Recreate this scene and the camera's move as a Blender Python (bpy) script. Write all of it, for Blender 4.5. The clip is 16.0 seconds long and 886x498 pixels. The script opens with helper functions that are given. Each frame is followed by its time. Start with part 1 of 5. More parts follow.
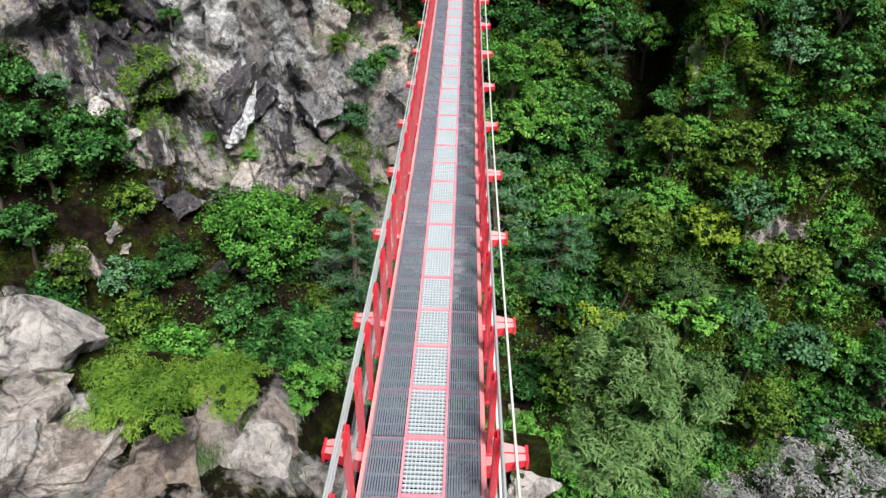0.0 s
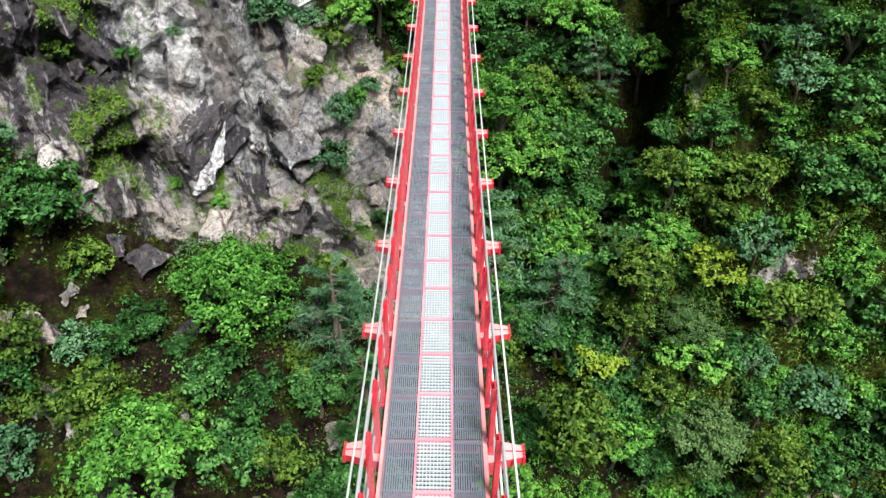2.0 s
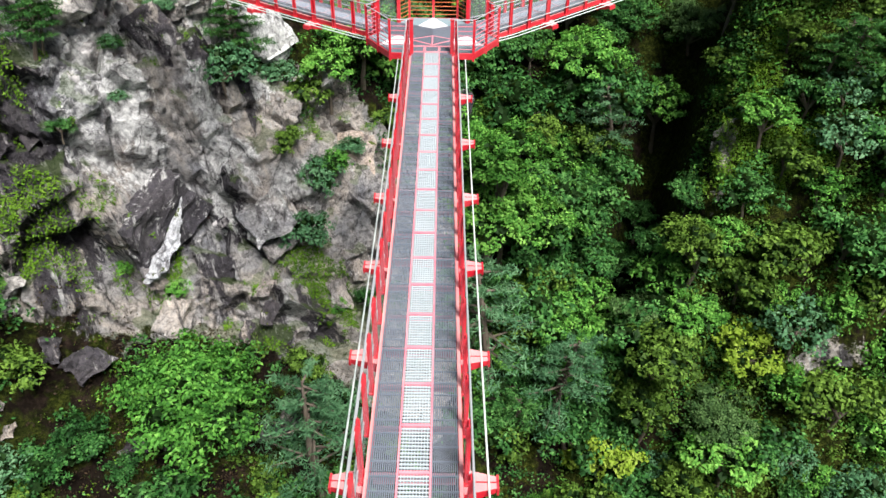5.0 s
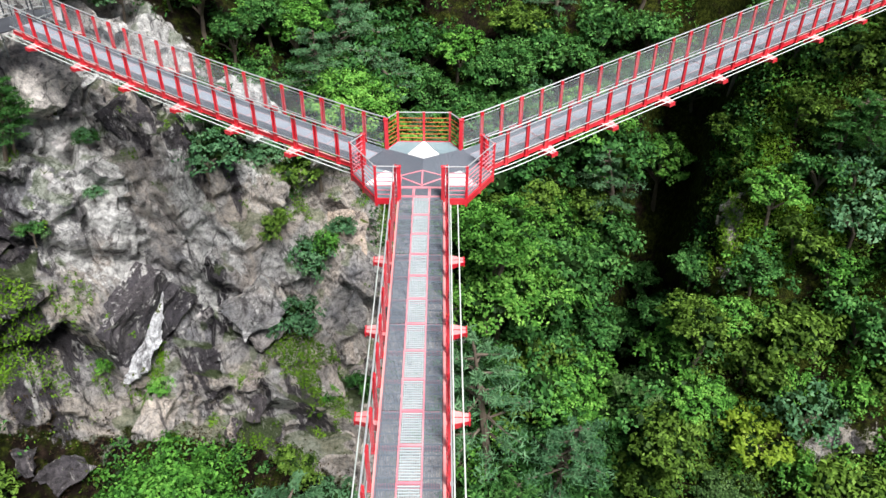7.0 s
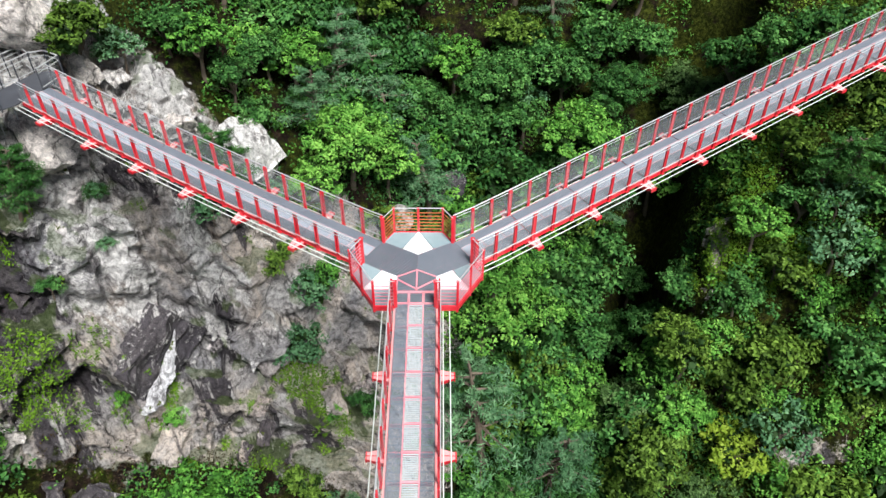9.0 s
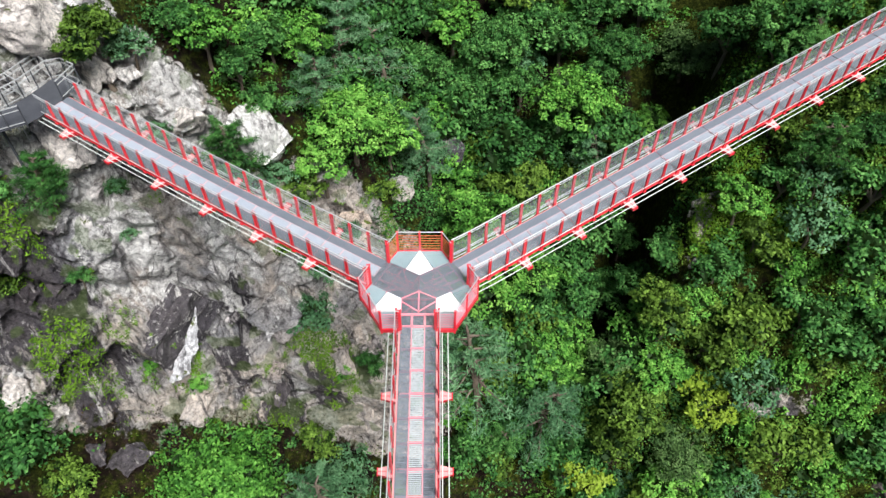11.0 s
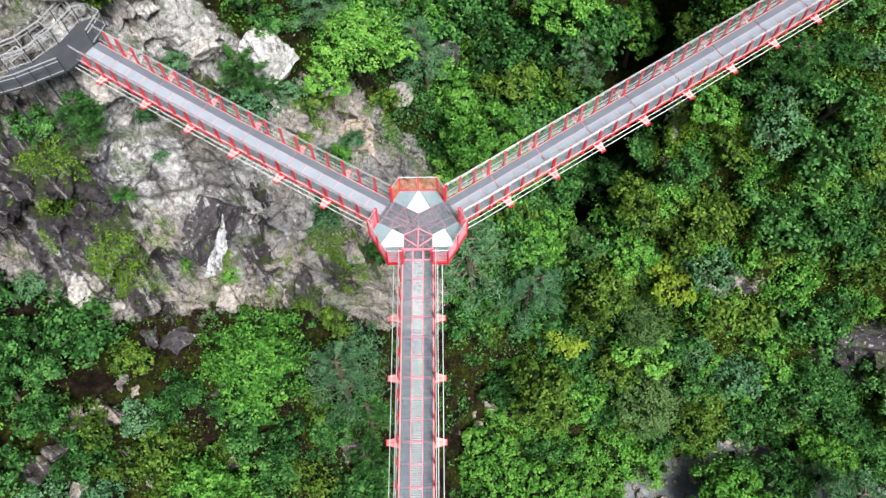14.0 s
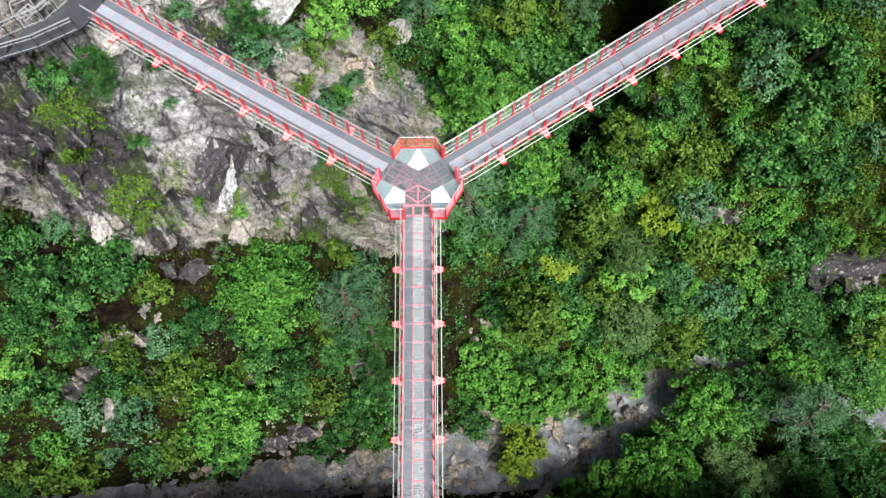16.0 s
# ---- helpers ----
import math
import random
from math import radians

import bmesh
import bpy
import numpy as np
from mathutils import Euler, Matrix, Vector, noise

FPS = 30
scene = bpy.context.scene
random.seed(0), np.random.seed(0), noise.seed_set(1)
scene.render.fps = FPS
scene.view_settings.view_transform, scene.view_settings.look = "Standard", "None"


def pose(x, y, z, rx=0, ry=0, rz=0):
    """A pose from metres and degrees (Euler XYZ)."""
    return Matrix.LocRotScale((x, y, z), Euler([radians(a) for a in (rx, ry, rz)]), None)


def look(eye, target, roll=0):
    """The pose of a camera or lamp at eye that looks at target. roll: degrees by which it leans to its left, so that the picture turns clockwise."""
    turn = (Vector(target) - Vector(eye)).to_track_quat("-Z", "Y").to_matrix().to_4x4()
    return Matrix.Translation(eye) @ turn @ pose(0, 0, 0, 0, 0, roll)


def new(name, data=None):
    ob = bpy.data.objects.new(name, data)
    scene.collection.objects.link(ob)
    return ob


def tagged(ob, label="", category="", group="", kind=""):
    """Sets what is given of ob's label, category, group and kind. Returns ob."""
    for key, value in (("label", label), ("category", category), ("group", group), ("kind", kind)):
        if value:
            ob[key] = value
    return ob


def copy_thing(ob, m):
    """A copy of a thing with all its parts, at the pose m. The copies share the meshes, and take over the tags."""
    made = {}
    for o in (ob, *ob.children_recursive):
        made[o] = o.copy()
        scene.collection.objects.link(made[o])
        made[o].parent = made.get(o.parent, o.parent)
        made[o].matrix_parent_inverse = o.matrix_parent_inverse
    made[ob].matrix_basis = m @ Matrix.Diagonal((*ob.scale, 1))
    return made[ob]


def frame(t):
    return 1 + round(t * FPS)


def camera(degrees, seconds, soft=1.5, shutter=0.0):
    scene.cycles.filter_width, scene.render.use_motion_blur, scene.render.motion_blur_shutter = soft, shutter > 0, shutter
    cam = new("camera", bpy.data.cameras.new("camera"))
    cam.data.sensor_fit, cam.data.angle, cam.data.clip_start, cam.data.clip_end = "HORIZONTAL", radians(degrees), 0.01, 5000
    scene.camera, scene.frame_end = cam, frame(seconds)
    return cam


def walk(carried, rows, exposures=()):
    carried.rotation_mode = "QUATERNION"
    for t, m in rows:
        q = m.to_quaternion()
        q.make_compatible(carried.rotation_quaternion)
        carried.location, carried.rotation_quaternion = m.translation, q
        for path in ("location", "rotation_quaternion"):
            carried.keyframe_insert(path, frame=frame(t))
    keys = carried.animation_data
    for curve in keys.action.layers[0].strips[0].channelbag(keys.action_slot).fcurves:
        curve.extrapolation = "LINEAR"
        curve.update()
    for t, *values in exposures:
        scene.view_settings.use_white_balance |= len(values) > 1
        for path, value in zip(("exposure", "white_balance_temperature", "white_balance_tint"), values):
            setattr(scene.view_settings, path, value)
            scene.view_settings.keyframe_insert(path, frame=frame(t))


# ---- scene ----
cam = camera(64.3, 16.0, 1.5)
PATH = [
    (0, (0.284, -42.411, 7.838), (0.25, -40.764, 6.703), 1.2),
    (0.5, (0.215, -41.079, 7.973), (0.181, -39.433, 6.839), 1.2),
    (1, (0.089, -39.752, 8.163), (0.057, -38.106, 7.029), 1.2),
    (1.5, (0.041, -38.54, 8.268), (0.032, -36.891, 7.136), 1.0),
    (2, (0.036, -37.278, 8.457), (0.041, -35.629, 7.326), 0.9),
    (2.5, (0.09, -36.153, 8.598), (0.095, -34.503, 7.467), 0.8),
    (3, (0.14, -35.026, 8.709), (0.146, -33.375, 7.58), 0.8),
    (5.5, (0.414, -26.875, 9.689), (0.423, -25.225, 8.559), 0.8),
    (6, (0.462, -25.518, 10.357), (0.471, -23.868, 9.226), 0.7),
    (6.5, (0.505, -24.458, 11.393), (0.515, -22.81, 10.26), 0.7),
    (7, (0.599, -23.74, 12.741), (0.609, -22.094, 11.606), 0.6),
    (7.5, (0.659, -23.162, 14.118), (0.671, -21.525, 12.969), 0.6),
    (8, (0.738, -22.604, 15.67), (0.749, -20.994, 14.483), 0.5),
    (10.5, (0.903, -20.541, 23.164), (0.911, -19.147, 21.73), 0.2),
    (11, (0.892, -20.253, 24.569), (0.9, -18.914, 23.083), 0.2),
    (11.5, (0.973, -20.124, 25.967), (0.979, -18.844, 24.431), 0.0),
    (12, (1.019, -19.979, 27.296), (1.024, -18.757, 25.713), -0.0),
    (12.5, (1.045, -19.896, 28.571), (1.05, -18.735, 26.943), -0.1),
    (13, (1.091, -19.888, 29.891), (1.095, -18.791, 28.219), -0.1),
    (13.5, (1.138, -19.843, 31.172), (1.142, -18.815, 29.457), -0.2),
    (14, (1.219, -19.733, 32.403), (1.221, -18.774, 30.647), -0.4),
    (14.5, (1.237, -19.568, 33.635), (1.239, -18.68, 31.843), -0.4),
    (15, (1.26, -19.224, 34.922), (1.262, -18.411, 33.094), -0.4),
    (15.5, (1.243, -18.75, 35.905), (1.246, -18.0, 34.05), -0.4),
    (16, (1.28, -18.254, 36.775), (1.283, -17.565, 34.897), -0.3),
]
walk(cam, [(t, look(eye, target, roll)) for t, eye, target, roll in PATH], [(0, 0.6), (1.2, 0.76), (3, 0.86), (5.5, 0.74), (8, 0.68), (16, 0.7)])

# ---- world, sun, exposure ----
world = bpy.data.worlds.new("overcast_sky")
world.use_nodes = True
scene.world = world
wn = world.node_tree.nodes
sky = wn.new("ShaderNodeTexSky")
sky.sky_type, sky.sun_disc = "NISHITA", False
SUN_ELEVATION, SUN_ROTATION = radians(58), radians(152)
sky.sun_elevation, sky.sun_rotation = SUN_ELEVATION, SUN_ROTATION
sky.air_density, sky.dust_density, sky.ozone_density = 1.0, 3.0, 1.0
world.node_tree.links.new(sky.outputs[0], wn["Background"].inputs[0])
wn["Background"].inputs[1].default_value = 0.04

sun_data = bpy.data.lights.new("sun", "SUN")
sun_data.energy, sun_data.angle, sun_data.color = 4.5, radians(24), (1.0, 0.985, 0.96)
sun = new("sun", sun_data)
sun_way = Vector((math.sin(SUN_ROTATION) * math.cos(SUN_ELEVATION), math.cos(SUN_ROTATION) * math.cos(SUN_ELEVATION), math.sin(SUN_ELEVATION)))
sun.matrix_world = look(sun_way * 60, (0, 0, 0))
scene.view_settings.exposure = 0.70


# ---- materials ----
def material(name, rough=0.6, metal=0.0):
    m = bpy.data.materials.new(name)
    m.use_nodes = True
    n, l = m.node_tree.nodes, m.node_tree.links
    b = n["Principled BSDF"]
    b.inputs["Roughness"].default_value, b.inputs["Metallic"].default_value = rough, metal
    return m, n, l, b


def noise_node(n, l, scale, detail=4.0, rough=0.55, vector=None, distort=0.0):
    t = n.new("ShaderNodeTexNoise")
    t.inputs["Scale"].default_value, t.inputs["Detail"].default_value, t.inputs["Roughness"].default_value = scale, detail, rough
    t.inputs["Distortion"].default_value = distort
    if vector is not None:
        l.new(vector, t.inputs["Vector"])
    return t.outputs["Fac"]


def ramp_node(n, l, fac, stops, ease="LINEAR"):
    r = n.new("ShaderNodeValToRGB")
    r.color_ramp.interpolation = ease
    while len(r.color_ramp.elements) < len(stops):
        r.color_ramp.elements.new(0.5)
    for e, (p, c) in zip(r.color_ramp.elements, stops):
        e.position, e.color = p, (*c, 1) if len(c) == 3 else c
    l.new(fac, r.inputs[0])
    return r.outputs[0]


def mix_node(n, l, fac, a, b, kind="MIX"):
    m = n.new("ShaderNodeMix")
    m.data_type, m.blend_type = "RGBA", kind
    for socket, value in ((m.inputs[0], fac), (m.inputs[6], a), (m.inputs[7], b)):
        if isinstance(value, (int, float)):
            socket.default_value = value
        elif isinstance(value, tuple):
            socket.default_value = (*value, 1)
        else:
            l.new(value, socket)
    return m.outputs[2]


def bump_node(n, l, b, height, strength, distance):
    u = n.new("ShaderNodeBump")
    u.inputs["Strength"].default_value, u.inputs["Distance"].default_value = strength, distance
    l.new(height, u.inputs["Height"])
    l.new(u.outputs[0], b.inputs["Normal"])
    return u.outputs[0]


def math_node(n, l, kind, a, b=0.0):
    m = n.new("ShaderNodeMath")
    m.operation = kind
    for socket, value in ((m.inputs[0], a), (m.inputs[1], b)):
        if isinstance(value, (int, float)):
            socket.default_value = value
        else:
            l.new(value, socket)
    return m.outputs[0]


def place_node(n):
    return n.new("ShaderNodeNewGeometry").outputs["Position"]


def paint(name, colour, worn, rough=0.45, scale=3.0, metal=0.0):
    """Coated or bare metal with faded patches and fine grime."""
    m, n, l, b = material(name, rough, metal)
    p = place_node(n)
    big, fine = noise_node(n, l, scale * 0.35, 3, vector=p), noise_node(n, l, scale * 9, 4, vector=p)
    faded = mix_node(n, l, ramp_node(n, l, big, [(0.35, (0, 0, 0)), (0.7, (1, 1, 1))]), colour, worn)
    l.new(mix_node(n, l, ramp_node(n, l, fine, [(0.5, (0, 0, 0)), (0.8, (0.45, 0.45, 0.45))]), faded, tuple(0.55 * c for c in colour)), b.inputs["Base Color"])
    l.new(math_node(n, l, "ADD", math_node(n, l, "MULTIPLY", fine, 0.25), rough - 0.12), b.inputs["Roughness"])
    bump_node(n, l, b, fine, 0.15, 0.003)
    return m


RED = paint("red_paint", (0.66, 0.016, 0.034), (0.72, 0.07, 0.085), 0.34)
# Paler red for upward faces: the sky's sheen is put into the colour.
SHEEN_RED = paint("sky_sheen_red", (0.77, 0.27, 0.28), (0.82, 0.40, 0.39), 0.4)
ORANGE = paint("orange_red_paint", (0.60, 0.13, 0.04), (0.66, 0.2, 0.07), 0.45)
PINK = paint("faded_red_paint", (0.76, 0.22, 0.28), (0.80, 0.36, 0.40), 0.45)
STEEL = paint("galvanised_steel", (0.62, 0.64, 0.66), (0.7, 0.72, 0.73), 0.42, metal=0.5)
CABLE = paint("cable_sheath", (0.62, 0.70, 0.66), (0.74, 0.78, 0.74), 0.5)
GRATE = paint("white_grating", (0.48, 0.54, 0.57), (0.42, 0.48, 0.51), 0.5)
DECK = paint("dark_deck_steel", (0.195, 0.228, 0.275), (0.225, 0.255, 0.30), 0.45, metal=0.2)


def mesh_cloth():
    """Wire mesh too fine to see wire by wire: a thin grey veil."""
    m, n, l, b = material("fine_wire_mesh", 0.5, 0.2)
    l.new(ramp_node(n, l, noise_node(n, l, 1.5, 4, 0.6, place_node(n)), [(0.3, (0.48, 0.53, 0.56)), (0.7, (0.64, 0.68, 0.71))]), b.inputs["Base Color"])
    clear, both = n.new("ShaderNodeBsdfTransparent"), n.new("ShaderNodeMixShader")
    both.inputs[0].default_value = 0.22
    l.new(clear.outputs[0], both.inputs[1])
    l.new(b.outputs[0], both.inputs[2])
    l.new(both.outputs[0], n["Material Output"].inputs[0])
    return m


NET = mesh_cloth()
WHITE = paint("white_panel", (0.86, 0.87, 0.88), (0.8, 0.83, 0.85), 0.3)
ARM_GRATE = paint("pale_blue_grating", (0.30, 0.345, 0.41), (0.36, 0.40, 0.46), 0.5)
ARM_RIM = paint("pink_grey_rim", (0.52, 0.36, 0.40), (0.50, 0.42, 0.46), 0.5)
PALE = paint("pale_grating", (0.26, 0.36, 0.40), (0.34, 0.44, 0.47), 0.5)
WALKWAY = paint("grey_walkway_steel", (0.04, 0.044, 0.055), (0.06, 0.066, 0.078), 0.8)
BARK = paint("bark", (0.10, 0.075, 0.055), (0.17, 0.14, 0.11), 0.9)


def rock_colours(n, l, p, tone=(1.0, 1.0, 1.0), vary=False, even=False):
    """Weathered gneiss: warm and grey patches, stained faces, pale scars, seepage streaks drawn downhill, broken joints."""
    def frame_of(axes, scales):
        """Coordinates along three directions, each with its own stretch."""
        join = n.new("ShaderNodeCombineXYZ")
        for k, (axis, scale) in enumerate(zip(axes, scales)):
            dot = n.new("ShaderNodeVectorMath")
            dot.operation = "DOT_PRODUCT"
            dot.inputs[1].default_value = tuple(scale * c for c in axis)
            l.new(p, dot.inputs[0])
            l.new(dot.outputs["Value"], join.inputs[k])
        return join.outputs[0]

    level_way, fall = Vector((0.79, 0.61, 0.0)), Vector((0.287, -0.37, -0.884)).normalized()
    face = fall.cross(level_way)
    drawn = frame_of((level_way, face, fall), (1.0, 1.0, 0.8 if even else 0.11))
    slanted = frame_of((level_way * 0.8 + fall * 0.6, face, fall * 0.8 - level_way * 0.6), (1.0, 0.6, 0.4))
    big = noise_node(n, l, 0.17, 6, 0.6, p, 0.7)
    mid = noise_node(n, l, 0.75, 8, 0.68, p, 0.8)
    streak = noise_node(n, l, 1.0, 8, 0.68, drawn, 0.5)
    thread = noise_node(n, l, 2.3, 6, 0.65, drawn, 0.3)
    fine = noise_node(n, l, 2.8, 12, 0.82, p, 0.5)
    speck = noise_node(n, l, 15.0, 5, 0.75, p)
    marks = {}
    for key in ("dark_rock", "pale_rock"):
        marks[key] = n.new("ShaderNodeAttribute")
        marks[key].attribute_name = key

    def field(key, a, a_by, c, c_by, lo, hi, most):
        shifted = math_node(n, l, "ADD", math_node(n, l, "MULTIPLY", math_node(n, l, "SUBTRACT", a, 0.5), a_by), math_node(n, l, "MULTIPLY", math_node(n, l, "SUBTRACT", c, 0.5), c_by))
        return ramp_node(n, l, math_node(n, l, "ADD", marks[key].outputs["Fac"], shifted), [(lo, (0, 0, 0)), (hi, (most, most, most))])

    base = ramp_node(n, l, big, [(0.34, (0.27, 0.27, 0.29)), (0.44, (0.43, 0.41, 0.405)), (0.53, (0.56, 0.50, 0.45)), (0.60, (0.43, 0.405, 0.395)), (0.68, (0.62, 0.61, 0.61))])
    stained = mix_node(n, l, field("dark_rock", mid, 1.5, streak, 2.6, 0.36, 0.60, 0.95), base, (0.062, 0.056, 0.068))
    light = mix_node(n, l, field("pale_rock", mid, 2.6, fine, 1.6, 0.50, 0.72, 0.9), stained, (0.78, 0.775, 0.77))
    wept = mix_node(n, l, ramp_node(n, l, streak, [(0.55, (0, 0, 0)), (0.63, (0.85, 0.85, 0.85))]), light, (0.10, 0.092, 0.096))
    limed = mix_node(n, l, ramp_node(n, l, thread, [(0.575, (0, 0, 0)), (0.66, (0.8, 0.8, 0.8))]), wept, (0.62, 0.61, 0.60))
    worn = mix_node(n, l, 0.85, limed, ramp_node(n, l, fine, [(0.38, (0.16, 0.155, 0.155)), (0.45, (0.66, 0.65, 0.65)), (0.52, (1.05, 1.05, 1.05)), (0.60, (1.5, 1.49, 1.46))]), "MULTIPLY")
    lichen = mix_node(n, l, ramp_node(n, l, speck, [(0.58, (0, 0, 0)), (0.68, (0.42, 0.42, 0.42))]), worn, (0.52, 0.53, 0.49))
    toned = mix_node(n, l, 1.0, lichen, tone, "MULTIPLY")
    if vary:
        shade = ramp_node(n, l, n.new("ShaderNodeObjectInfo").outputs["Random"], [(0.0, (0.70, 0.67, 0.68)), (0.3, (0.88, 0.85, 0.84)), (0.6, (1.0, 0.95, 0.90)), (1.0, (1.08, 1.08, 1.08))])
        toned = mix_node(n, l, 1.0, toned, shade, "MULTIPLY")
    wobble = n.new("ShaderNodeTexNoise")
    wobble.inputs["Scale"].default_value, wobble.inputs["Detail"].default_value = 1.1, 6.0
    l.new(p, wobble.inputs["Vector"])
    shift = n.new("ShaderNodeVectorMath")
    shift.operation = "ADD"
    l.new(slanted, shift.inputs[0])
    l.new(wobble.outputs["Color"], shift.inputs[1])
    for scale, wide, most in ((0.34, 0.016, 0.95), (0.95, 0.018, 0.6)):
        cell = n.new("ShaderNodeTexVoronoi")
        cell.feature = "DISTANCE_TO_EDGE"
        cell.inputs["Scale"].default_value = scale
        l.new(shift.outputs[0], cell.inputs["Vector"])
        crack = ramp_node(n, l, cell.outputs["Distance"], [(0.0, (1, 1, 1)), (wide, (0, 0, 0))])
        broken = math_node(n, l, "MULTIPLY", crack, ramp_node(n, l, mid, [(0.46, (0, 0, 0)), (0.56, (most, most, most))]))
        toned = mix_node(n, l, broken, toned, (0.04, 0.037, 0.036))
    return toned, fine


def rock_material(name, **look_of):
    m, n, l, b = material(name, 0.85)
    b.inputs["Specular IOR Level"].default_value = 0.2
    p = place_node(n)
    colour, fine = rock_colours(n, l, p, **look_of)
    up = n.new("ShaderNodeSeparateXYZ")
    l.new(n.new("ShaderNodeNewGeometry").outputs["Normal"], up.inputs[0])
    moss = math_node(n, l, "MULTIPLY", math_node(n, l, "GREATER_THAN", noise_node(n, l, 0.8, 5, 0.65, p), 0.62), math_node(n, l, "GREATER_THAN", up.outputs[2], 0.75))
    l.new(mix_node(n, l, moss, colour, (0.09, 0.12, 0.02)), b.inputs["Base Color"])
    bump_node(n, l, b, math_node(n, l, "ADD", fine, math_node(n, l, "MULTIPLY", noise_node(n, l, 13.0, 5, 0.75, p), 0.25)), 1.0, 0.28)
    return m


ROCKS_OF = {
    "grey": rock_material("weathered_rock", even=True),
    "pale": rock_material("pale_lichened_rock", tone=(1.06, 1.0, 0.96), even=True),
    "tan": rock_material("tan_rock", tone=(1.05, 0.95, 0.87), even=True),
    "slab": rock_material("cliff_slab_rock", vary=True),
    "quartz": rock_material("white_quartz", tone=(0.9, 0.92, 0.97)),
}


def ground_material():
    m, n, l, b = material("gorge_ground", 0.95)
    b.inputs["Specular IOR Level"].default_value = 0.06
    p = place_node(n)
    colour, fine = rock_colours(n, l, p)
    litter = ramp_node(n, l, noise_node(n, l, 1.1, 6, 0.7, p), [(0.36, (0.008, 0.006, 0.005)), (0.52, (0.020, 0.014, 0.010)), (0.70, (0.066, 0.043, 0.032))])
    side = n.new("ShaderNodeSeparateXYZ")
    l.new(p, side.inputs[0])
    flank = math_node(n, l, "MULTIPLY", math_node(n, l, "MINIMUM", math_node(n, l, "MAXIMUM", math_node(n, l, "SUBTRACT", side.outputs[0], 14.0), 0.0), 8.0), 0.012)
    mossy = ramp_node(n, l, math_node(n, l, "ADD", noise_node(n, l, 0.5, 6, 0.7, p), flank), [(0.46, (0, 0, 0)), (0.56, (1, 1, 1))])
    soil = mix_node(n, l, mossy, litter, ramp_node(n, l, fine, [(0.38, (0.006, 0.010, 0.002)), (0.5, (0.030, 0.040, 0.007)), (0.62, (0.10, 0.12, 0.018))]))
    a = n.new("ShaderNodeAttribute")
    a.attribute_name = "bare"
    edge = math_node(n, l, "ADD", a.outputs["Fac"], math_node(n, l, "MULTIPLY", math_node(n, l, "SUBTRACT", noise_node(n, l, 0.7, 5, 0.7, p), 0.5), 1.5))
    bare = ramp_node(n, l, edge, [(0.42, (0, 0, 0)), (0.52, (1, 1, 1))])
    flat = n.new("ShaderNodeAttribute")
    flat.attribute_name = "level"
    ledge = ramp_node(n, l, math_node(n, l, "ADD", flat.outputs["Fac"], math_node(n, l, "MULTIPLY", noise_node(n, l, 0.5, 7, 0.75, p), 0.55)), [(0.90, (0, 0, 0)), (0.96, (1, 1, 1))])
    green = ramp_node(n, l, fine, [(0.3, (0.04, 0.085, 0.008)), (0.7, (0.12, 0.20, 0.02))])
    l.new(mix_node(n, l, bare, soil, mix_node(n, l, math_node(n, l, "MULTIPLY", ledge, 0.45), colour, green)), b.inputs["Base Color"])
    bump_node(n, l, b, math_node(n, l, "ADD", fine, math_node(n, l, "MULTIPLY", noise_node(n, l, 13.0, 5, 0.75, p), 0.25)), 1.0, 0.45)
    return m


GROUND = ground_material()


def leaf_material(name, dark, mid, light, gloss=0.55):
    """Leaves that differ one by one and tree by tree, and let some light through."""
    m, n, l, b = material(name, gloss)
    geo, info = n.new("ShaderNodeNewGeometry"), n.new("ShaderNodeObjectInfo")
    tuft = ramp_node(n, l, noise_node(n, l, 1.3, 2, 0.6, geo.outputs["Position"]), [(0.38, (0, 0, 0)), (0.62, (1, 1, 1))])
    own = math_node(n, l, "ADD", math_node(n, l, "MULTIPLY", geo.outputs["Random Per Island"], 0.36), math_node(n, l, "MULTIPLY", info.outputs["Random"], 0.24))
    one = math_node(n, l, "ADD", own, math_node(n, l, "MULTIPLY", tuft, 0.40))
    colour = ramp_node(n, l, one, [(0.12, dark), (0.5, mid), (0.9, light)])
    l.new(colour, b.inputs["Base Color"])
    b.inputs["Specular IOR Level"].default_value = 0.1
    thin = n.new("ShaderNodeBsdfTranslucent")
    l.new(mix_node(n, l, 0.3, colour, (0.30, 0.42, 0.05)), thin.inputs[0])
    both = n.new("ShaderNodeMixShader")
    both.inputs[0].default_value = 0.22
    l.new(b.outputs[0], both.inputs[1])
    l.new(thin.outputs[0], both.inputs[2])
    l.new(both.outputs[0], n["Material Output"].inputs[0])
    return m


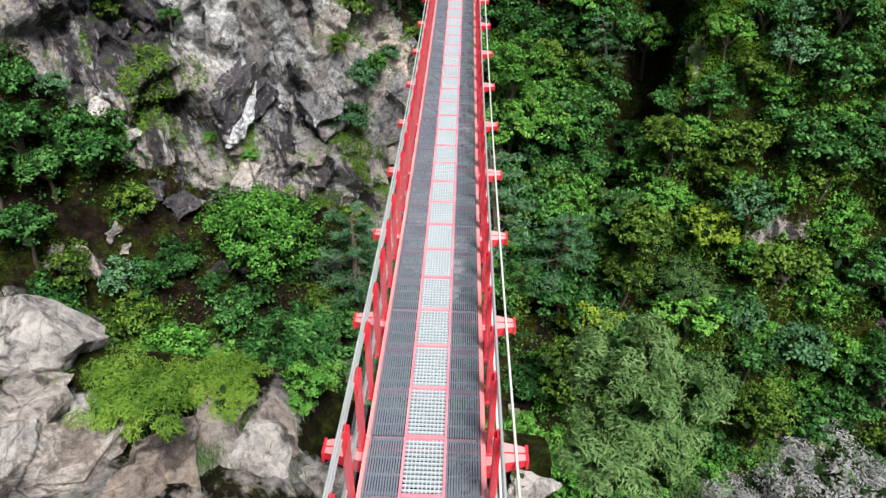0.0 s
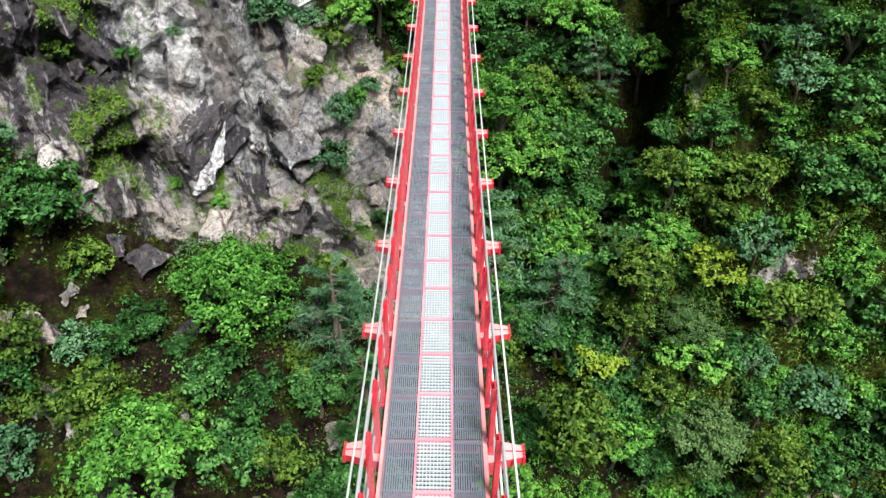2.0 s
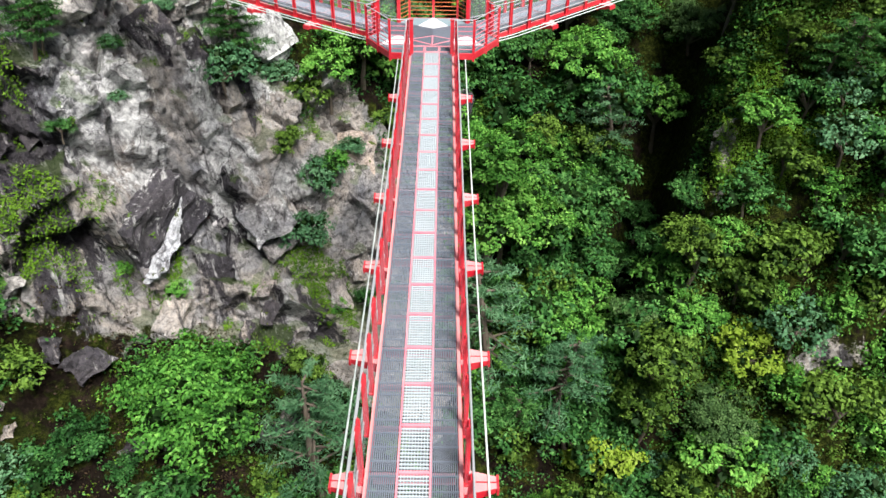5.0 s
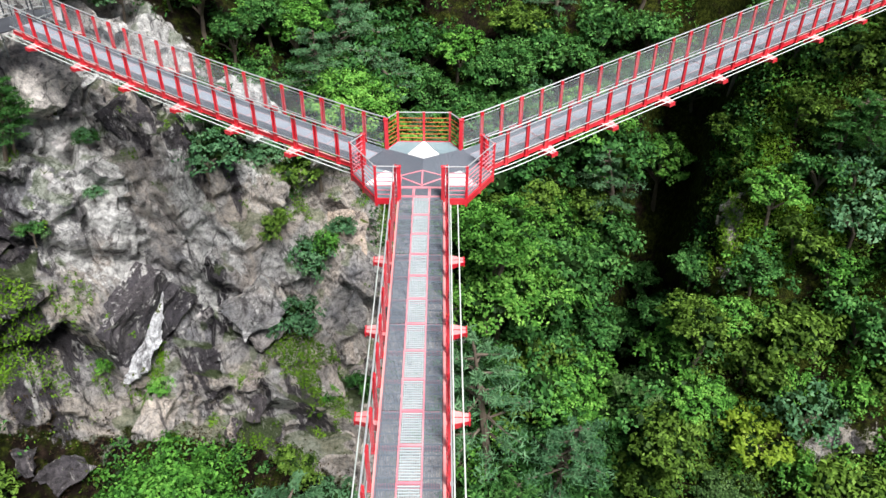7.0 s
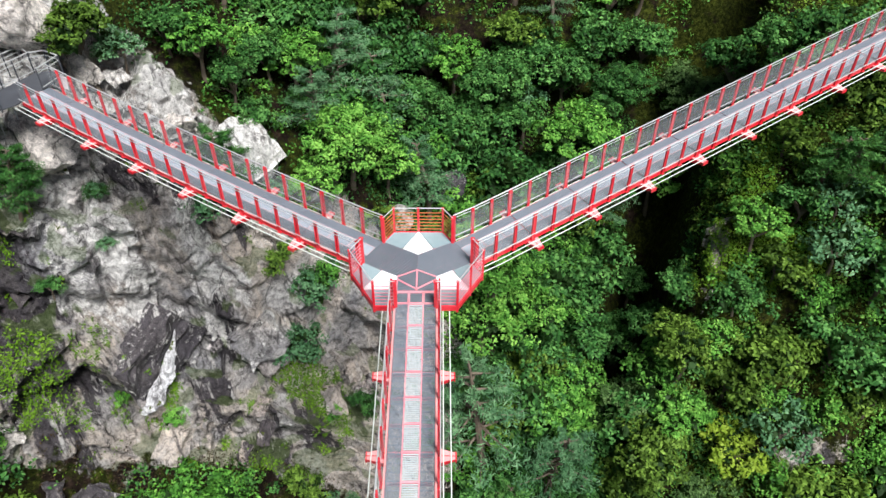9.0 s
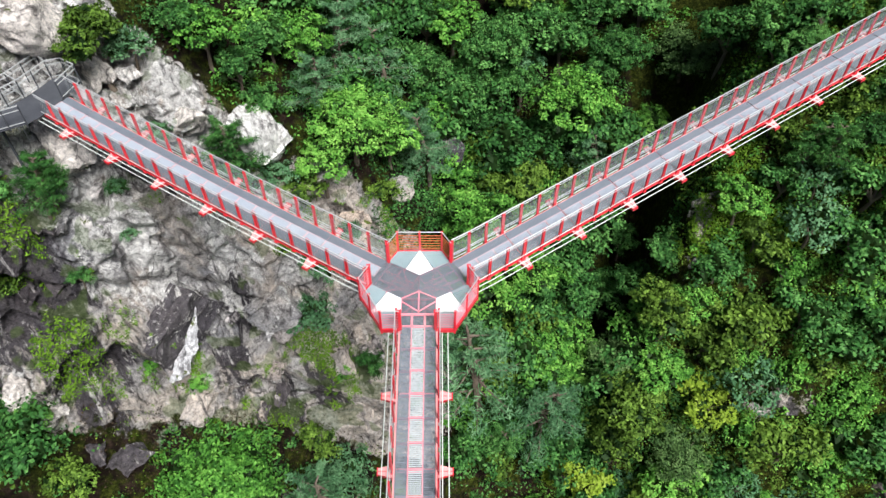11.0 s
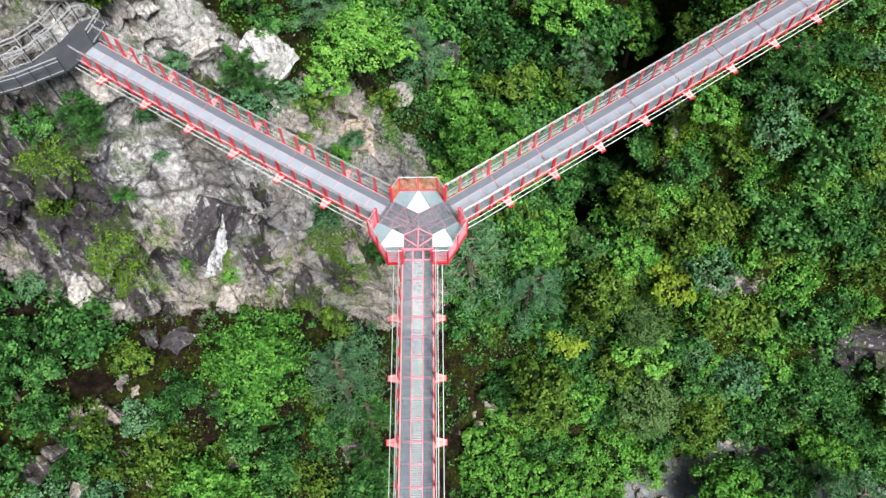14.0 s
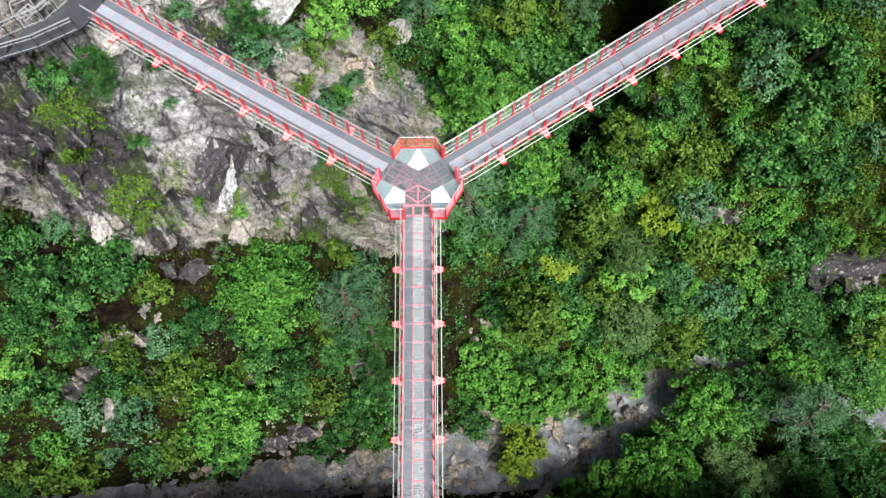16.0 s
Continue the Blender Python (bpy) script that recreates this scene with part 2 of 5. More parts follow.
LEAF = {
    "fresh": leaf_material("fresh_leaf", (0.023, 0.089, 0.015), (0.101, 0.298, 0.045), (0.284, 0.570, 0.110)),
    "deep": leaf_material("deep_leaf", (0.011, 0.040, 0.011), (0.042, 0.146, 0.034), (0.169, 0.392, 0.103)),
    "olive": leaf_material("olive_leaf", (0.020, 0.043, 0.008), (0.074, 0.145, 0.021), (0.209, 0.355, 0.058)),
    "blue": leaf_material("blue_green_needles", (0.036, 0.106, 0.047), (0.093, 0.226, 0.104), (0.198, 0.365, 0.188)),
    "sage": leaf_material("sage_leaf", (0.040, 0.090, 0.028), (0.112, 0.212, 0.066), (0.235, 0.36, 0.14)),
    "lime": leaf_material("juniper_needles", (0.060, 0.139, 0.019), (0.151, 0.277, 0.036), (0.301, 0.415, 0.073)),
    "grey": leaf_material("dead_twig", (0.16, 0.16, 0.155), (0.33, 0.33, 0.32), (0.52, 0.52, 0.51)),
    "yellow": leaf_material("yellow_green_leaf", (0.123, 0.216, 0.020), (0.230, 0.345, 0.034), (0.323, 0.433, 0.069)),
    "moss": leaf_material("bright_moss", (0.04, 0.095, 0.008), (0.115, 0.235, 0.018), (0.21, 0.36, 0.04)),
    "rust": leaf_material("dry_bracken", (0.016, 0.010, 0.007), (0.05, 0.032, 0.02), (0.12, 0.075, 0.045)),
}


# Near-black green: the shade inside a crown is put into this colour.
INNER_SHADE = leaf_material("inner_leaf_painted_shade", (0.010, 0.026, 0.007), (0.018, 0.045, 0.012), (0.03, 0.07, 0.02))


def water_material():
    m, n, l, b = material("stream_water", 0.08)
    p = place_node(n)
    # The pale end of the ramp puts the pools' sky reflection into the colour.
    l.new(ramp_node(n, l, noise_node(n, l, 0.6, 5, 0.7, p), [(0.36, (0.09, 0.10, 0.105)), (0.55, (0.24, 0.25, 0.265)), (0.72, (0.46, 0.48, 0.52))]), b.inputs["Base Color"])
    bump_node(n, l, b, noise_node(n, l, 3.0, 4, 0.6, p), 0.25, 0.05)
    return m


WATER = water_material()


# ---- mesh helpers ----
def mesh_of(name, verts, faces, mat, smooth=False):
    me = bpy.data.meshes.new(name)
    me.from_pydata([tuple(v) for v in verts], [], [tuple(f) for f in faces])
    for one in mat if isinstance(mat, (list, tuple)) else (mat,):
        me.materials.append(one)
    if smooth:
        me.shade_smooth()
    return me


def child(name, me, parent, m=None, label="", kind=""):
    """One mesh object under a thing, placed in the thing's own space."""
    ob = new(name, me)
    ob.parent = parent
    if m is not None:
        ob.matrix_basis = m
    return tagged(ob, label=label, kind=kind)


def thing(name, m, label, category, group=""):
    ob = new(name)
    ob.matrix_basis = m
    ob.empty_display_size = 0.2
    return tagged(ob, label, category, group)


class Build:
    """Boxes, plates and bars gathered into one mesh."""

    def __init__(self):
        self.v, self.f, self.mi = [], [], []

    def box(self, x0, x1, y0, y1, z0, z1, mi=0):
        self.prism([(x0, y0), (x1, y0), (x1, y1), (x0, y1)], z0, z1, mi)

    def prism(self, outline, z0, z1, mi=0):
        """A plan outline (anticlockwise) raised from z0 to z1."""
        k, n = len(self.v), len(outline)
        self.v += [(x, y, z0) for x, y in outline] + [(x, y, z1) for x, y in outline]
        self.f += [tuple(k + n - 1 - i for i in range(n)), tuple(k + n + i for i in range(n))]
        self.f += [(k + i, k + (i + 1) % n, k + n + (i + 1) % n, k + n + i) for i in range(n)]
        self.mi += [mi] * (n + 2)

    def bar(self, a, b, w, d=None, mi=0, sides=4):
        """A straight bar from a to b, w across; round-ish with more sides."""
        a, b = Vector(a), Vector(b)
        way = (b - a).normalized()
        side = way.cross((0, 0, 1)) if abs(way.z) < 0.95 else way.cross((0, 1, 0))
        side.normalize()
        up = side.cross(way)
        d = d or w
        k = len(self.v)
        turn = math.pi / 4 if sides == 4 else 0.0
        grow = math.sqrt(0.5) if sides == 4 else 0.5
        for p in (a, b):
            for i in range(sides):
                g = turn + 2 * math.pi * i / sides
                self.v.append(tuple(p + side * (math.cos(g) * w * grow) + up * (math.sin(g) * d * grow)))
        self.f += [(k + i, k + (i + 1) % sides, k + sides + (i + 1) % sides, k + sides + i) for i in range(sides)]
        self.f += [tuple(k + sides - 1 - i for i in range(sides)), tuple(k + sides + i for i in range(sides))]
        self.mi += [mi] * (sides + 2)

    def mesh(self, name, mat):
        me = mesh_of(name, self.v, self.f, mat)
        me.polygons.foreach_set("material_index", self.mi)
        return me


def tube(name, points, radius, mat, parent, label=""):
    """A cable or rail along points, as one mesh."""
    b, sides = Build(), 6
    pts = [Vector(p) for p in points]
    for i, p in enumerate(pts):
        way = (pts[min(i + 1, len(pts) - 1)] - pts[max(i - 1, 0)]).normalized()
        side = way.cross((0, 0, 1)).normalized() if abs(way.z) < 0.95 else Vector((1, 0, 0))
        up = side.cross(way)
        b.v += [tuple(p + (side * math.cos(g) + up * math.sin(g)) * radius) for g in (2 * math.pi * k / sides for k in range(sides))]
    for i in range(len(pts) - 1):
        b.f += [(i * sides + k, i * sides + (k + 1) % sides, (i + 1) * sides + (k + 1) % sides, (i + 1) * sides + k) for k in range(sides)]
    return child(name, mesh_of(name, b.v, b.f, mat, True), parent, None, label)


# ---- the gorge ----
def lattice(ix, iy, seed):
    """A random number from 0 to 1 for each whole-number place."""
    h = (ix.astype(np.int64) * 374761393 + iy.astype(np.int64) * 668265263 + seed * 974634777) & 0xFFFFFFFF
    h = ((h ^ (h >> 13)) * 1274126177) & 0xFFFFFFFF
    return ((h ^ (h >> 16)) & 0xFFFF) / 65535.0


def value_noise(x, y, seed):
    ix, iy = np.floor(x), np.floor(y)
    fx, fy = x - ix, y - iy
    fx, fy = fx * fx * (3 - 2 * fx), fy * fy * (3 - 2 * fy)
    low = lattice(ix, iy, seed) * (1 - fx) + lattice(ix + 1, iy, seed) * fx
    high = lattice(ix, iy + 1, seed) * (1 - fx) + lattice(ix + 1, iy + 1, seed) * fx
    return low * (1 - fy) + high * fy - 0.5


def fractal(x, y, scale, seed, octaves=4):
    return sum(value_noise(x * 2**k / scale, y * 2**k / scale, seed + k) * 0.5**k for k in range(octaves))


def facets(x, y, z, size, seed, tilt, sharp=90.0):
    """Angular blocks: every cell of space is a slab with its own height and lean, with worn edges between them."""
    u, v, w = x / size, y / size, z / size
    ix, iy, iz = np.floor(u), np.floor(v), np.floor(w)
    near, value = [], []
    for dx in (-1, 0, 1):
        for dy in (-1, 0, 1):
            for dz in (-1, 0, 1):
                cx, cy, cz = ix + dx, iy + dy, iz + dz
                key = seed + 1013 * cz.astype(np.int64)
                px, py, pz = cx + lattice(cx, cy, key), cy + lattice(cx, cy, key + 1), cz + lattice(cx, cy, key + 2)
                near.append((u - px) ** 2 + (v - py) ** 2 + (w - pz) ** 2)
                lean = (u - px) * (lattice(cx, cy, key + 3) - 0.5) + (v - py) * (lattice(cx, cy, key + 4) - 0.5) + (w - pz) * (lattice(cx, cy, key + 5) - 0.5)
                value.append(lattice(cx, cy, key + 6) - 0.5 + tilt * lean)
    least = np.minimum.reduce(near)
    weights = [np.exp(-sharp * (d - least)) for d in near]
    return sum(a * b for a, b in zip(weights, value)) / sum(weights)


def soft_max(a, b, k):
    h = np.clip(0.5 + 0.5 * (a - b) / k, 0, 1)
    return b + (a - b) * h + k * h * (1 - h)


def soft_min(a, b, k):
    return -soft_max(-a, -b, k)


RAVINE = ((14.5, 15), (17.0, 20), (18.6, 25), (23, 31), (29, 39))
STREAM = ((90, -14), (45, -8), (31, -4.6), (25.5, -6.5), (20, -10.2), (12, -13), (0, -13.6), (-10, -14.8), (-22, -16.5), (-45, -20), (-70, -24))
WATER_Z = -41.7


def stream_distance(x, y, line=STREAM):
    best = np.full(np.shape(x), 1e9)
    for (ax, ay), (bx, by) in zip(line, line[1:]):
        t = np.clip(((x - ax) * (bx - ax) + (y - ay) * (by - ay)) / ((bx - ax) ** 2 + (by - ay) ** 2), 0, 1)
        best = np.minimum(best, np.hypot(x - ax - t * (bx - ax), y - ay - t * (by - ay)))
    return best


# Stained and pale parts of the cliff, and the square boulder's shadow put in as dark: x, y, reach.
DARK_FACES = ((-24.6, 5.2, 3.8), (-21.6, 4.2, 2.6), (-20.6, 5.6, 1.5), (-15.6, 12.8, 1.8), (-14.2, 12.6, 1.6), (-16.0, 7.3, 0.9), (-12.9, 9.2, 1.3), (-13.2, 6.7, 1.2), (-10.2, 4.3, 1.8), (-7.2, 6.6, 1.4), (-5.0, 9.2, 1.3), (-22.5, 7.2, 1.6), (-12.0, 13.6, 1.1), (-20.6, 2.2, 1.4), (38.8, 2.8, 4.5), (26.4, 5.4, 1.6))
PALE_FACES = ((-20.8, 10.8, 2.6), (-18.6, 9.4, 2.0), (-17.2, 8.9, 1.7), (-14.6, 15.2, 2.2), (-16.4, 15.6, 2.4), (-10.6, 16.2, 1.5), (-11.0, 14.4, 1.1), (-19.4, 7.6, 1.5), (-13.4, 10.6, 1.4), (-20.8, 14.6, 3.0), (-23.8, 1.4, 1.2), (-11.6, 10.2, 0.9), (-19.0, 12.6, 1.6), (-5.5, -35.4, 1.5), (1.8, -35.6, 1.0))


def region(x, y, spots):
    return np.maximum.reduce([np.exp(-(((x - a) / r) ** 2) - ((y - c) / r) ** 2) for a, c, r in spots])


def bareness(x, y):
    """How much bare rock shows: the left cliff, ledges and a nose on the right flank, the near outcrop and the stream bed."""
    w = 3.0 * fractal(x, y, 7.0, 40, 3)
    edge = 1.5 + 0.2 * (x + 16) + w
    cliff = np.clip((y - edge) / 2.5, 0, 1) * np.clip((2.5 + 0.1 * y - x + w) / 3.0, 0, 1) * np.clip((17.3 - 0.25 * (x + 15) + 4 * np.clip((-18 - x) / 2, 0, 1) + 3.5 * np.clip((x + 10) / 3, 0, 1) - y + 0.7 * w) / 2.0, 0, 1)
    near = np.clip((-33.5 - y + 0.5 * w) / 1.5, 0, 1) * 0.45 * np.clip((y + 46 + w) / 4, 0, 1)
    ledge = np.exp(-(((x - 38) / 6) ** 2) - ((y - 1 - w) / 2.2) ** 2) + 0.6 * np.exp(-(((x - 26) / 3.5) ** 2) - ((y - 6.5 - 0.3 * w) / 0.9) ** 2)
    nose = 0.75 * np.exp(-(((x - 20.0 - 0.35 * (y - 15)) / 0.7) ** 2) - ((y - 16 - w) / 3.2) ** 2)
    bed = np.clip((3.6 + w - stream_distance(x, y)) / 2.0, 0, 1) * 0.6
    return np.clip(np.maximum.reduce([cliff, near, ledge, nose, bed]), 0, 1)


def land(x, y, rough=True):
    """The ground's height."""
    x, y = np.asarray(x, float), np.asarray(y, float)
    cliff = -42.0 - 1.146 * x + 1.493 * y
    cliff = soft_min(cliff, 9 + 0.12 * (y - 10) - 0.1 * x, 6)
    wall = (x + 17.9) * -0.93 + (y - 4.9) * 0.37 - 0.25
    cliff = cliff + 3.0 * np.tanh(wall / 1.1) * np.exp(-((wall / 3.2) ** 2) - (((x + 17.9) * 0.37 + (y - 4.9) * 0.93) / 6) ** 2)
    cliff = soft_min(cliff, -8.5 - 1.2 * (x + 6) + 0.2 * (y - 17), 3)
    bench = soft_min(-25.5 - 0.256 * x + 0.716 * y, -25.5 - 1.4 * (x + 5.5) + 0.5 * y, 3)
    right = soft_min(-48.3 + 0.508 * x + 1.666 * y, 0.5 + 0.30 * (x - 30) + 0.1 * y, 6)
    right = soft_min(right, -14 + 3.0 * (x - 19.5) + 0.15 * (y - 15), 2)
    back = soft_min(-40.5 + 0.068 * x + 0.909 * y, 24 + 0.1 * y, 8)
    near_top = 0.1 - 0.65 * (1 + np.tanh((x + 1.9) / 0.5)) - 0.25 * np.maximum(x - 2, 0) + 0.08 * np.maximum(-x - 6, 0)
    near = soft_min(-0.4 - 2.3 * (y + 34.3 + 0.6 * np.tanh(x / 3)), near_top, 1.0)
    h = soft_max(soft_max(soft_max(cliff, bench, 2.5), soft_max(right, back, 3), 3), near, 3)
    h = h - 8.0 * np.exp(-((stream_distance(x, y, RAVINE) / 2.6) ** 2)) * np.clip((y - 12) / 5, 0, 1)
    h = soft_max(h, -42.5 + 0 * x, 2)
    d = stream_distance(x, y)
    h = soft_min(h, WATER_Z - 0.9 + np.where(x < 2, 5.0, 2.0) * np.maximum(d - 2.4, 0) + 0.25 * np.minimum(d, 2.4), 1.5)
    if rough:
        bare = bareness(x, y)
        calm = np.clip((y + 30) / 4, 0.15, 1)
        h = h + 1.6 * fractal(x, y, 11, 3, 4) * (1 - 0.4 * bare) * calm
        far = np.clip((np.hypot(x, y) - 90) / 60, 0, 1)
        h = h + far * 26 * fractal(x, y, 150, 9, 3)
    return h


def height(x, y):
    return float(land(np.array([x]), np.array([y]))[0])


def stretch(bands, reach):
    """Even steps in the bands, then ever wider ones out to the horizon."""
    inner = [v for lo, hi, step in bands for v in np.arange(lo, hi - 0.01, step)]
    out, d, s = [], 0.0, bands[0][2]
    while d < reach:
        s *= 1.22
        d += s
        out.append(d)
    return np.array([inner[0] - v for v in reversed(out)] + inner + [inner[-1] + v for v in out])


gx = stretch([(-46, -30, 0.36), (-30, 2, 0.17), (2, 52, 0.36)], 2500)
gy = stretch([(-48, -1, 0.36), (-1, 19, 0.17), (19, 46, 0.36)], 2500)
GX, GY = np.meshgrid(gx, gy)
GZ = land(GX, GY)
bare_here = bareness(GX, GY)
# Bare rock breaks into slabs that stand out square to the slope.
away_x, away_y = land(GX + 0.8, GY, False) - land(GX - 0.8, GY, False), land(GX, GY + 0.8, False) - land(GX, GY - 0.8, False)
steep = np.sqrt(away_x**2 + away_y**2 + 1.6**2)
bx, by, bz = GX * 0.95 + GZ * 0.3, GY * 0.95 - GX * 0.25, GZ * 0.8 + 0.2 * GX
wave = fractal(GX, GY, 4.0, 31, 3)
rocky = bare_here > 0.01
rx, ry, rz, rw = bx[rocky], by[rocky], bz[rocky], wave[rocky]
relief = 1.9 * facets(rx + rw, ry, rz, 6.0, 50, 1.8, 140.0) + 1.1 * facets(rx * 1.25, ry * 0.7 + rw, rz, 2.4, 60, 1.9, 120.0) + 0.42 * facets(rx, ry, rz, 0.95, 70, 1.8, 120.0) + 0.14 * facets(rx, ry, rz, 0.45, 75, 1.8, 120.0) + 0.10 * fractal(rx * 1.3 + rz, ry - rz, 0.8, 77, 3)
joint_a, joint_b = (0.55 * rx + 0.40 * ry + 0.62 * rz) / 2.7 + 0.7 * rw, (-0.75 * rx + 0.35 * ry + 0.40 * rz) / 3.9 + 0.5 * rw
split_a, split_b = np.clip(0.5 + 2.2 * fractal(rx, ry + rz, 5.0, 81, 2), 0, 1), np.clip(0.5 + 2.2 * fractal(rx + rz, ry, 6.0, 85, 2), 0, 1)
relief = relief + 0.75 * split_a * (joint_a - np.floor(joint_a) - 0.5) + 0.6 * split_b * (joint_b - np.floor(joint_b) - 0.5)
out = np.zeros_like(GX)
out[rocky] = relief
out *= bare_here * np.clip((GY + 30) / 4, 0.3, 1)
GX, GY, GZ = GX - out * away_x / steep, GY - out * away_y / steep, GZ + out * 1.6 / steep
ground_me = bpy.data.meshes.new("ground")
nx, ny = len(gx), len(gy)
ids = np.arange(nx * ny).reshape(ny, nx)
quads = np.stack([ids[:-1, :-1], ids[:-1, 1:], ids[1:, 1:], ids[1:, :-1]], -1).reshape(-1, 4)
ground_me.from_pydata(np.stack([GX.ravel(), GY.ravel(), GZ.ravel()], -1).tolist(), [], quads.tolist())
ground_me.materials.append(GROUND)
bare_layer = ground_me.attributes.new("bare", "FLOAT", "POINT")
bare_layer.data.foreach_set("value", bare_here.ravel().astype(np.float32))
for key, spots in (("dark_rock", DARK_FACES), ("pale_rock", PALE_FACES)):
    ground_me.attributes.new(key, "FLOAT", "POINT").data.foreach_set("value", region(GX, GY, spots).ravel().astype(np.float32))


def surface(x, y):
    """The height of the broken rock surface."""
    return float(GZ.ravel()[np.argmin((GX - x) ** 2 + (GY - y) ** 2)])


def across(a, axis):
    return np.gradient(a, axis=axis)


lie = across(GX, 1) * across(GY, 0) - across(GX, 0) * across(GY, 1)
face_x, face_y = across(GY, 1) * across(GZ, 0) - across(GZ, 1) * across(GY, 0), across(GZ, 1) * across(GX, 0) - across(GX, 1) * across(GZ, 0)
level = np.abs(lie) / np.maximum(np.sqrt(lie**2 + face_x**2 + face_y**2), 1e-9)
level[1:-1, 1:-1] = (level[1:-1, 1:-1] * 2 + level[:-2, 1:-1] + level[2:, 1:-1] + level[1:-1, :-2] + level[1:-1, 2:]) / 6
level_layer = ground_me.attributes.new("level", "FLOAT", "POINT")
level_layer.data.foreach_set("value", np.where(GY < -30, 0.5, level).ravel().astype(np.float32))
tagged(new("ground", ground_me), "steep wooded gorge of brown rock, moss and leaf litter", "ground", kind="structure")

b = Build()
left_bank, right_bank = [], []
for i, (x, y) in enumerate(STREAM):
    a, c = STREAM[max(i - 1, 0)], STREAM[min(i + 1, len(STREAM) - 1)]
    way = Vector((c[0] - a[0], c[1] - a[1], 0)).normalized()
    left_bank.append((x - way.y * 3.6, y + way.x * 3.6, WATER_Z))
    right_bank.append((x + way.y * 3.6, y - way.x * 3.6, WATER_Z))
k = len(STREAM)
water_me = mesh_of("water", left_bank + right_bank, [(i, i + 1, k + i + 1, k + i) for i in range(k - 1)], WATER)
tagged(new("water", water_me), "shallow grey stream among boulders in the gorge", "stream", kind="structure")

# ---- the bridge ----
HUB = Vector((-0.03, -1.07, 0.6))
HALF = 0.74


def main_rise(s):
    return -0.9 + 0.9 * ((s - 19.95) / 18) ** 2


SPANS = (
    ("main", 270, 2, lambda s: main_rise(s), 45.93),
    ("cliff", 150, 5, lambda s: 0.05 * max(s - 2.6, 0) + 0.0022 * max(s - 2.6, 0) ** 2, 21.9),
    ("flank", 30, 5, lambda s: 0.14 * max(s - 2.6, 0), 41.0),
)


def grating_panel(bars=GRATE, rim=PINK, wide=0.012):
    """One metre of the middle strip: a frame, pale bars both ways."""
    b = Build()
    w = 0.29
    for u in (-w, w - 0.035):
        b.box(0, 1, u, u + 0.035, -0.06, 0.004, 1)
    for s in (0, 0.97):
        b.box(s, s + 0.03, -w + 0.04, w - 0.04, -0.06, 0.003, 1)
    for i in range(12):
        s = 0.088 + i * 0.075
        b.box(s - wide, s + wide, -w + 0.04, w - 0.04, -0.03, 0.0)
    for i in range(9):
        u = -0.21 + i * 0.0525
        b.box(0.045, 0.955, u - 0.007, u + 0.007, -0.035, -0.004)
    return b.mesh("grating_panel", [bars, rim])


def side_grating(length=3.0, width=0.445):
    """Dark deck bars that run along the bridge."""
    b = Build()
    n = 13
    for i in range(n):
        u = width * i / n
        b.box(0.01, length - 0.01, u, u + width / n * 0.62, -0.035, 0.0)
    for s in np.arange(0.05, length, 0.3):
        b.box(s, s + 0.02, 0, width, -0.045, -0.012)
    return b.mesh("deck_grating", DECK)


def outrigger():
    """A tapered hollow bracket, slotted along its top, that reaches out from the deck's edge to the wind cables."""
    b = Build()
    stations = ((0.74, 0.30, -0.20, -0.52), (0.765, 0.30, -0.20, -0.52), (0.766, 0.27, -0.235, -0.50), (1.37, 0.12, -0.245, -0.36), (1.371, 0.145, -0.23, -0.39), (1.41, 0.145, -0.23, -0.39))
    rings = []
    for y, a, top, low in stations:
        rings.append([(-a, y, low), (a, y, low), (a, y, top), (0.014, y, top), (0.014, y, top - 0.035), (-0.014, y, top - 0.035), (-0.014, y, top), (-a, y, top)])
    for i, ring in enumerate(rings):
        b.v += ring
    for i in range(len(rings) - 1):
        for k in range(8):
            b.f.append((8 * i + k, 8 * i + (k + 1) % 8, 8 * i + 8 + (k + 1) % 8, 8 * i + 8 + k)[::-1])
            # The bracket's top faces get the red with sky sheen in its colour.
            b.mi.append(1 if k in (2, 6) and i == 2 else 0)
    b.f += [tuple(range(8)), tuple(8 * 5 + 7 - k for k in range(8))]
    b.mi += [0, 0]
    return b.mesh("outrigger", [RED, SHEEN_RED])


def post(half=0.062):
    """A red flat post with a stiffening web, a foot plate and a cap."""
    b = Build()
    b.box(-half, half, -0.008, 0.008, -0.22, 1.2)
    b.box(-half, 0.012 - half, -0.04, 0.04, -0.22, 1.17)
    b.box(half - 0.012, half, -0.04, 0.04, -0.22, 1.17)
    b.box(-half - 0.025, half + 0.025, -0.05, 0.05, -0.24, -0.2)
    return b.mesh("post", RED)


def wire_net(length=1.0):
    """A panel of fine mesh, gently bellied, laced to a thin border."""
    b = Build()
    cols, rows = 5, 4
    for i in range(cols + 1):
        for k in range(rows + 1):
            u, v = i / cols, k / rows
            b.v.append((0.02 + u * (length - 0.04), 0.02 * math.sin(math.pi * u) * math.sin(math.pi * v), 0.09 + 0.95 * v))
    for i in range(cols):
        for k in range(rows):
            q = i * (rows + 1) + k
            b.f.append((q, q + rows + 1, q + rows + 2, q + 1))
            b.mi.append(0)
    return b.mesh("wire_net", NET)


def edge_beam(length=3.0):
    b = Build()
    b.box(0, length, -0.03, 0.03, -0.23, -0.08)
    # Lighter top strip, in the red that carries the sky's sheen.
    b.box(0, length, -0.034, 0.034, -0.08, -0.07, 1)
    b.box(0, length, -0.05, 0.05, -0.245, -0.23)
    return b.mesh("edge_beam", [RED, SHEEN_RED])


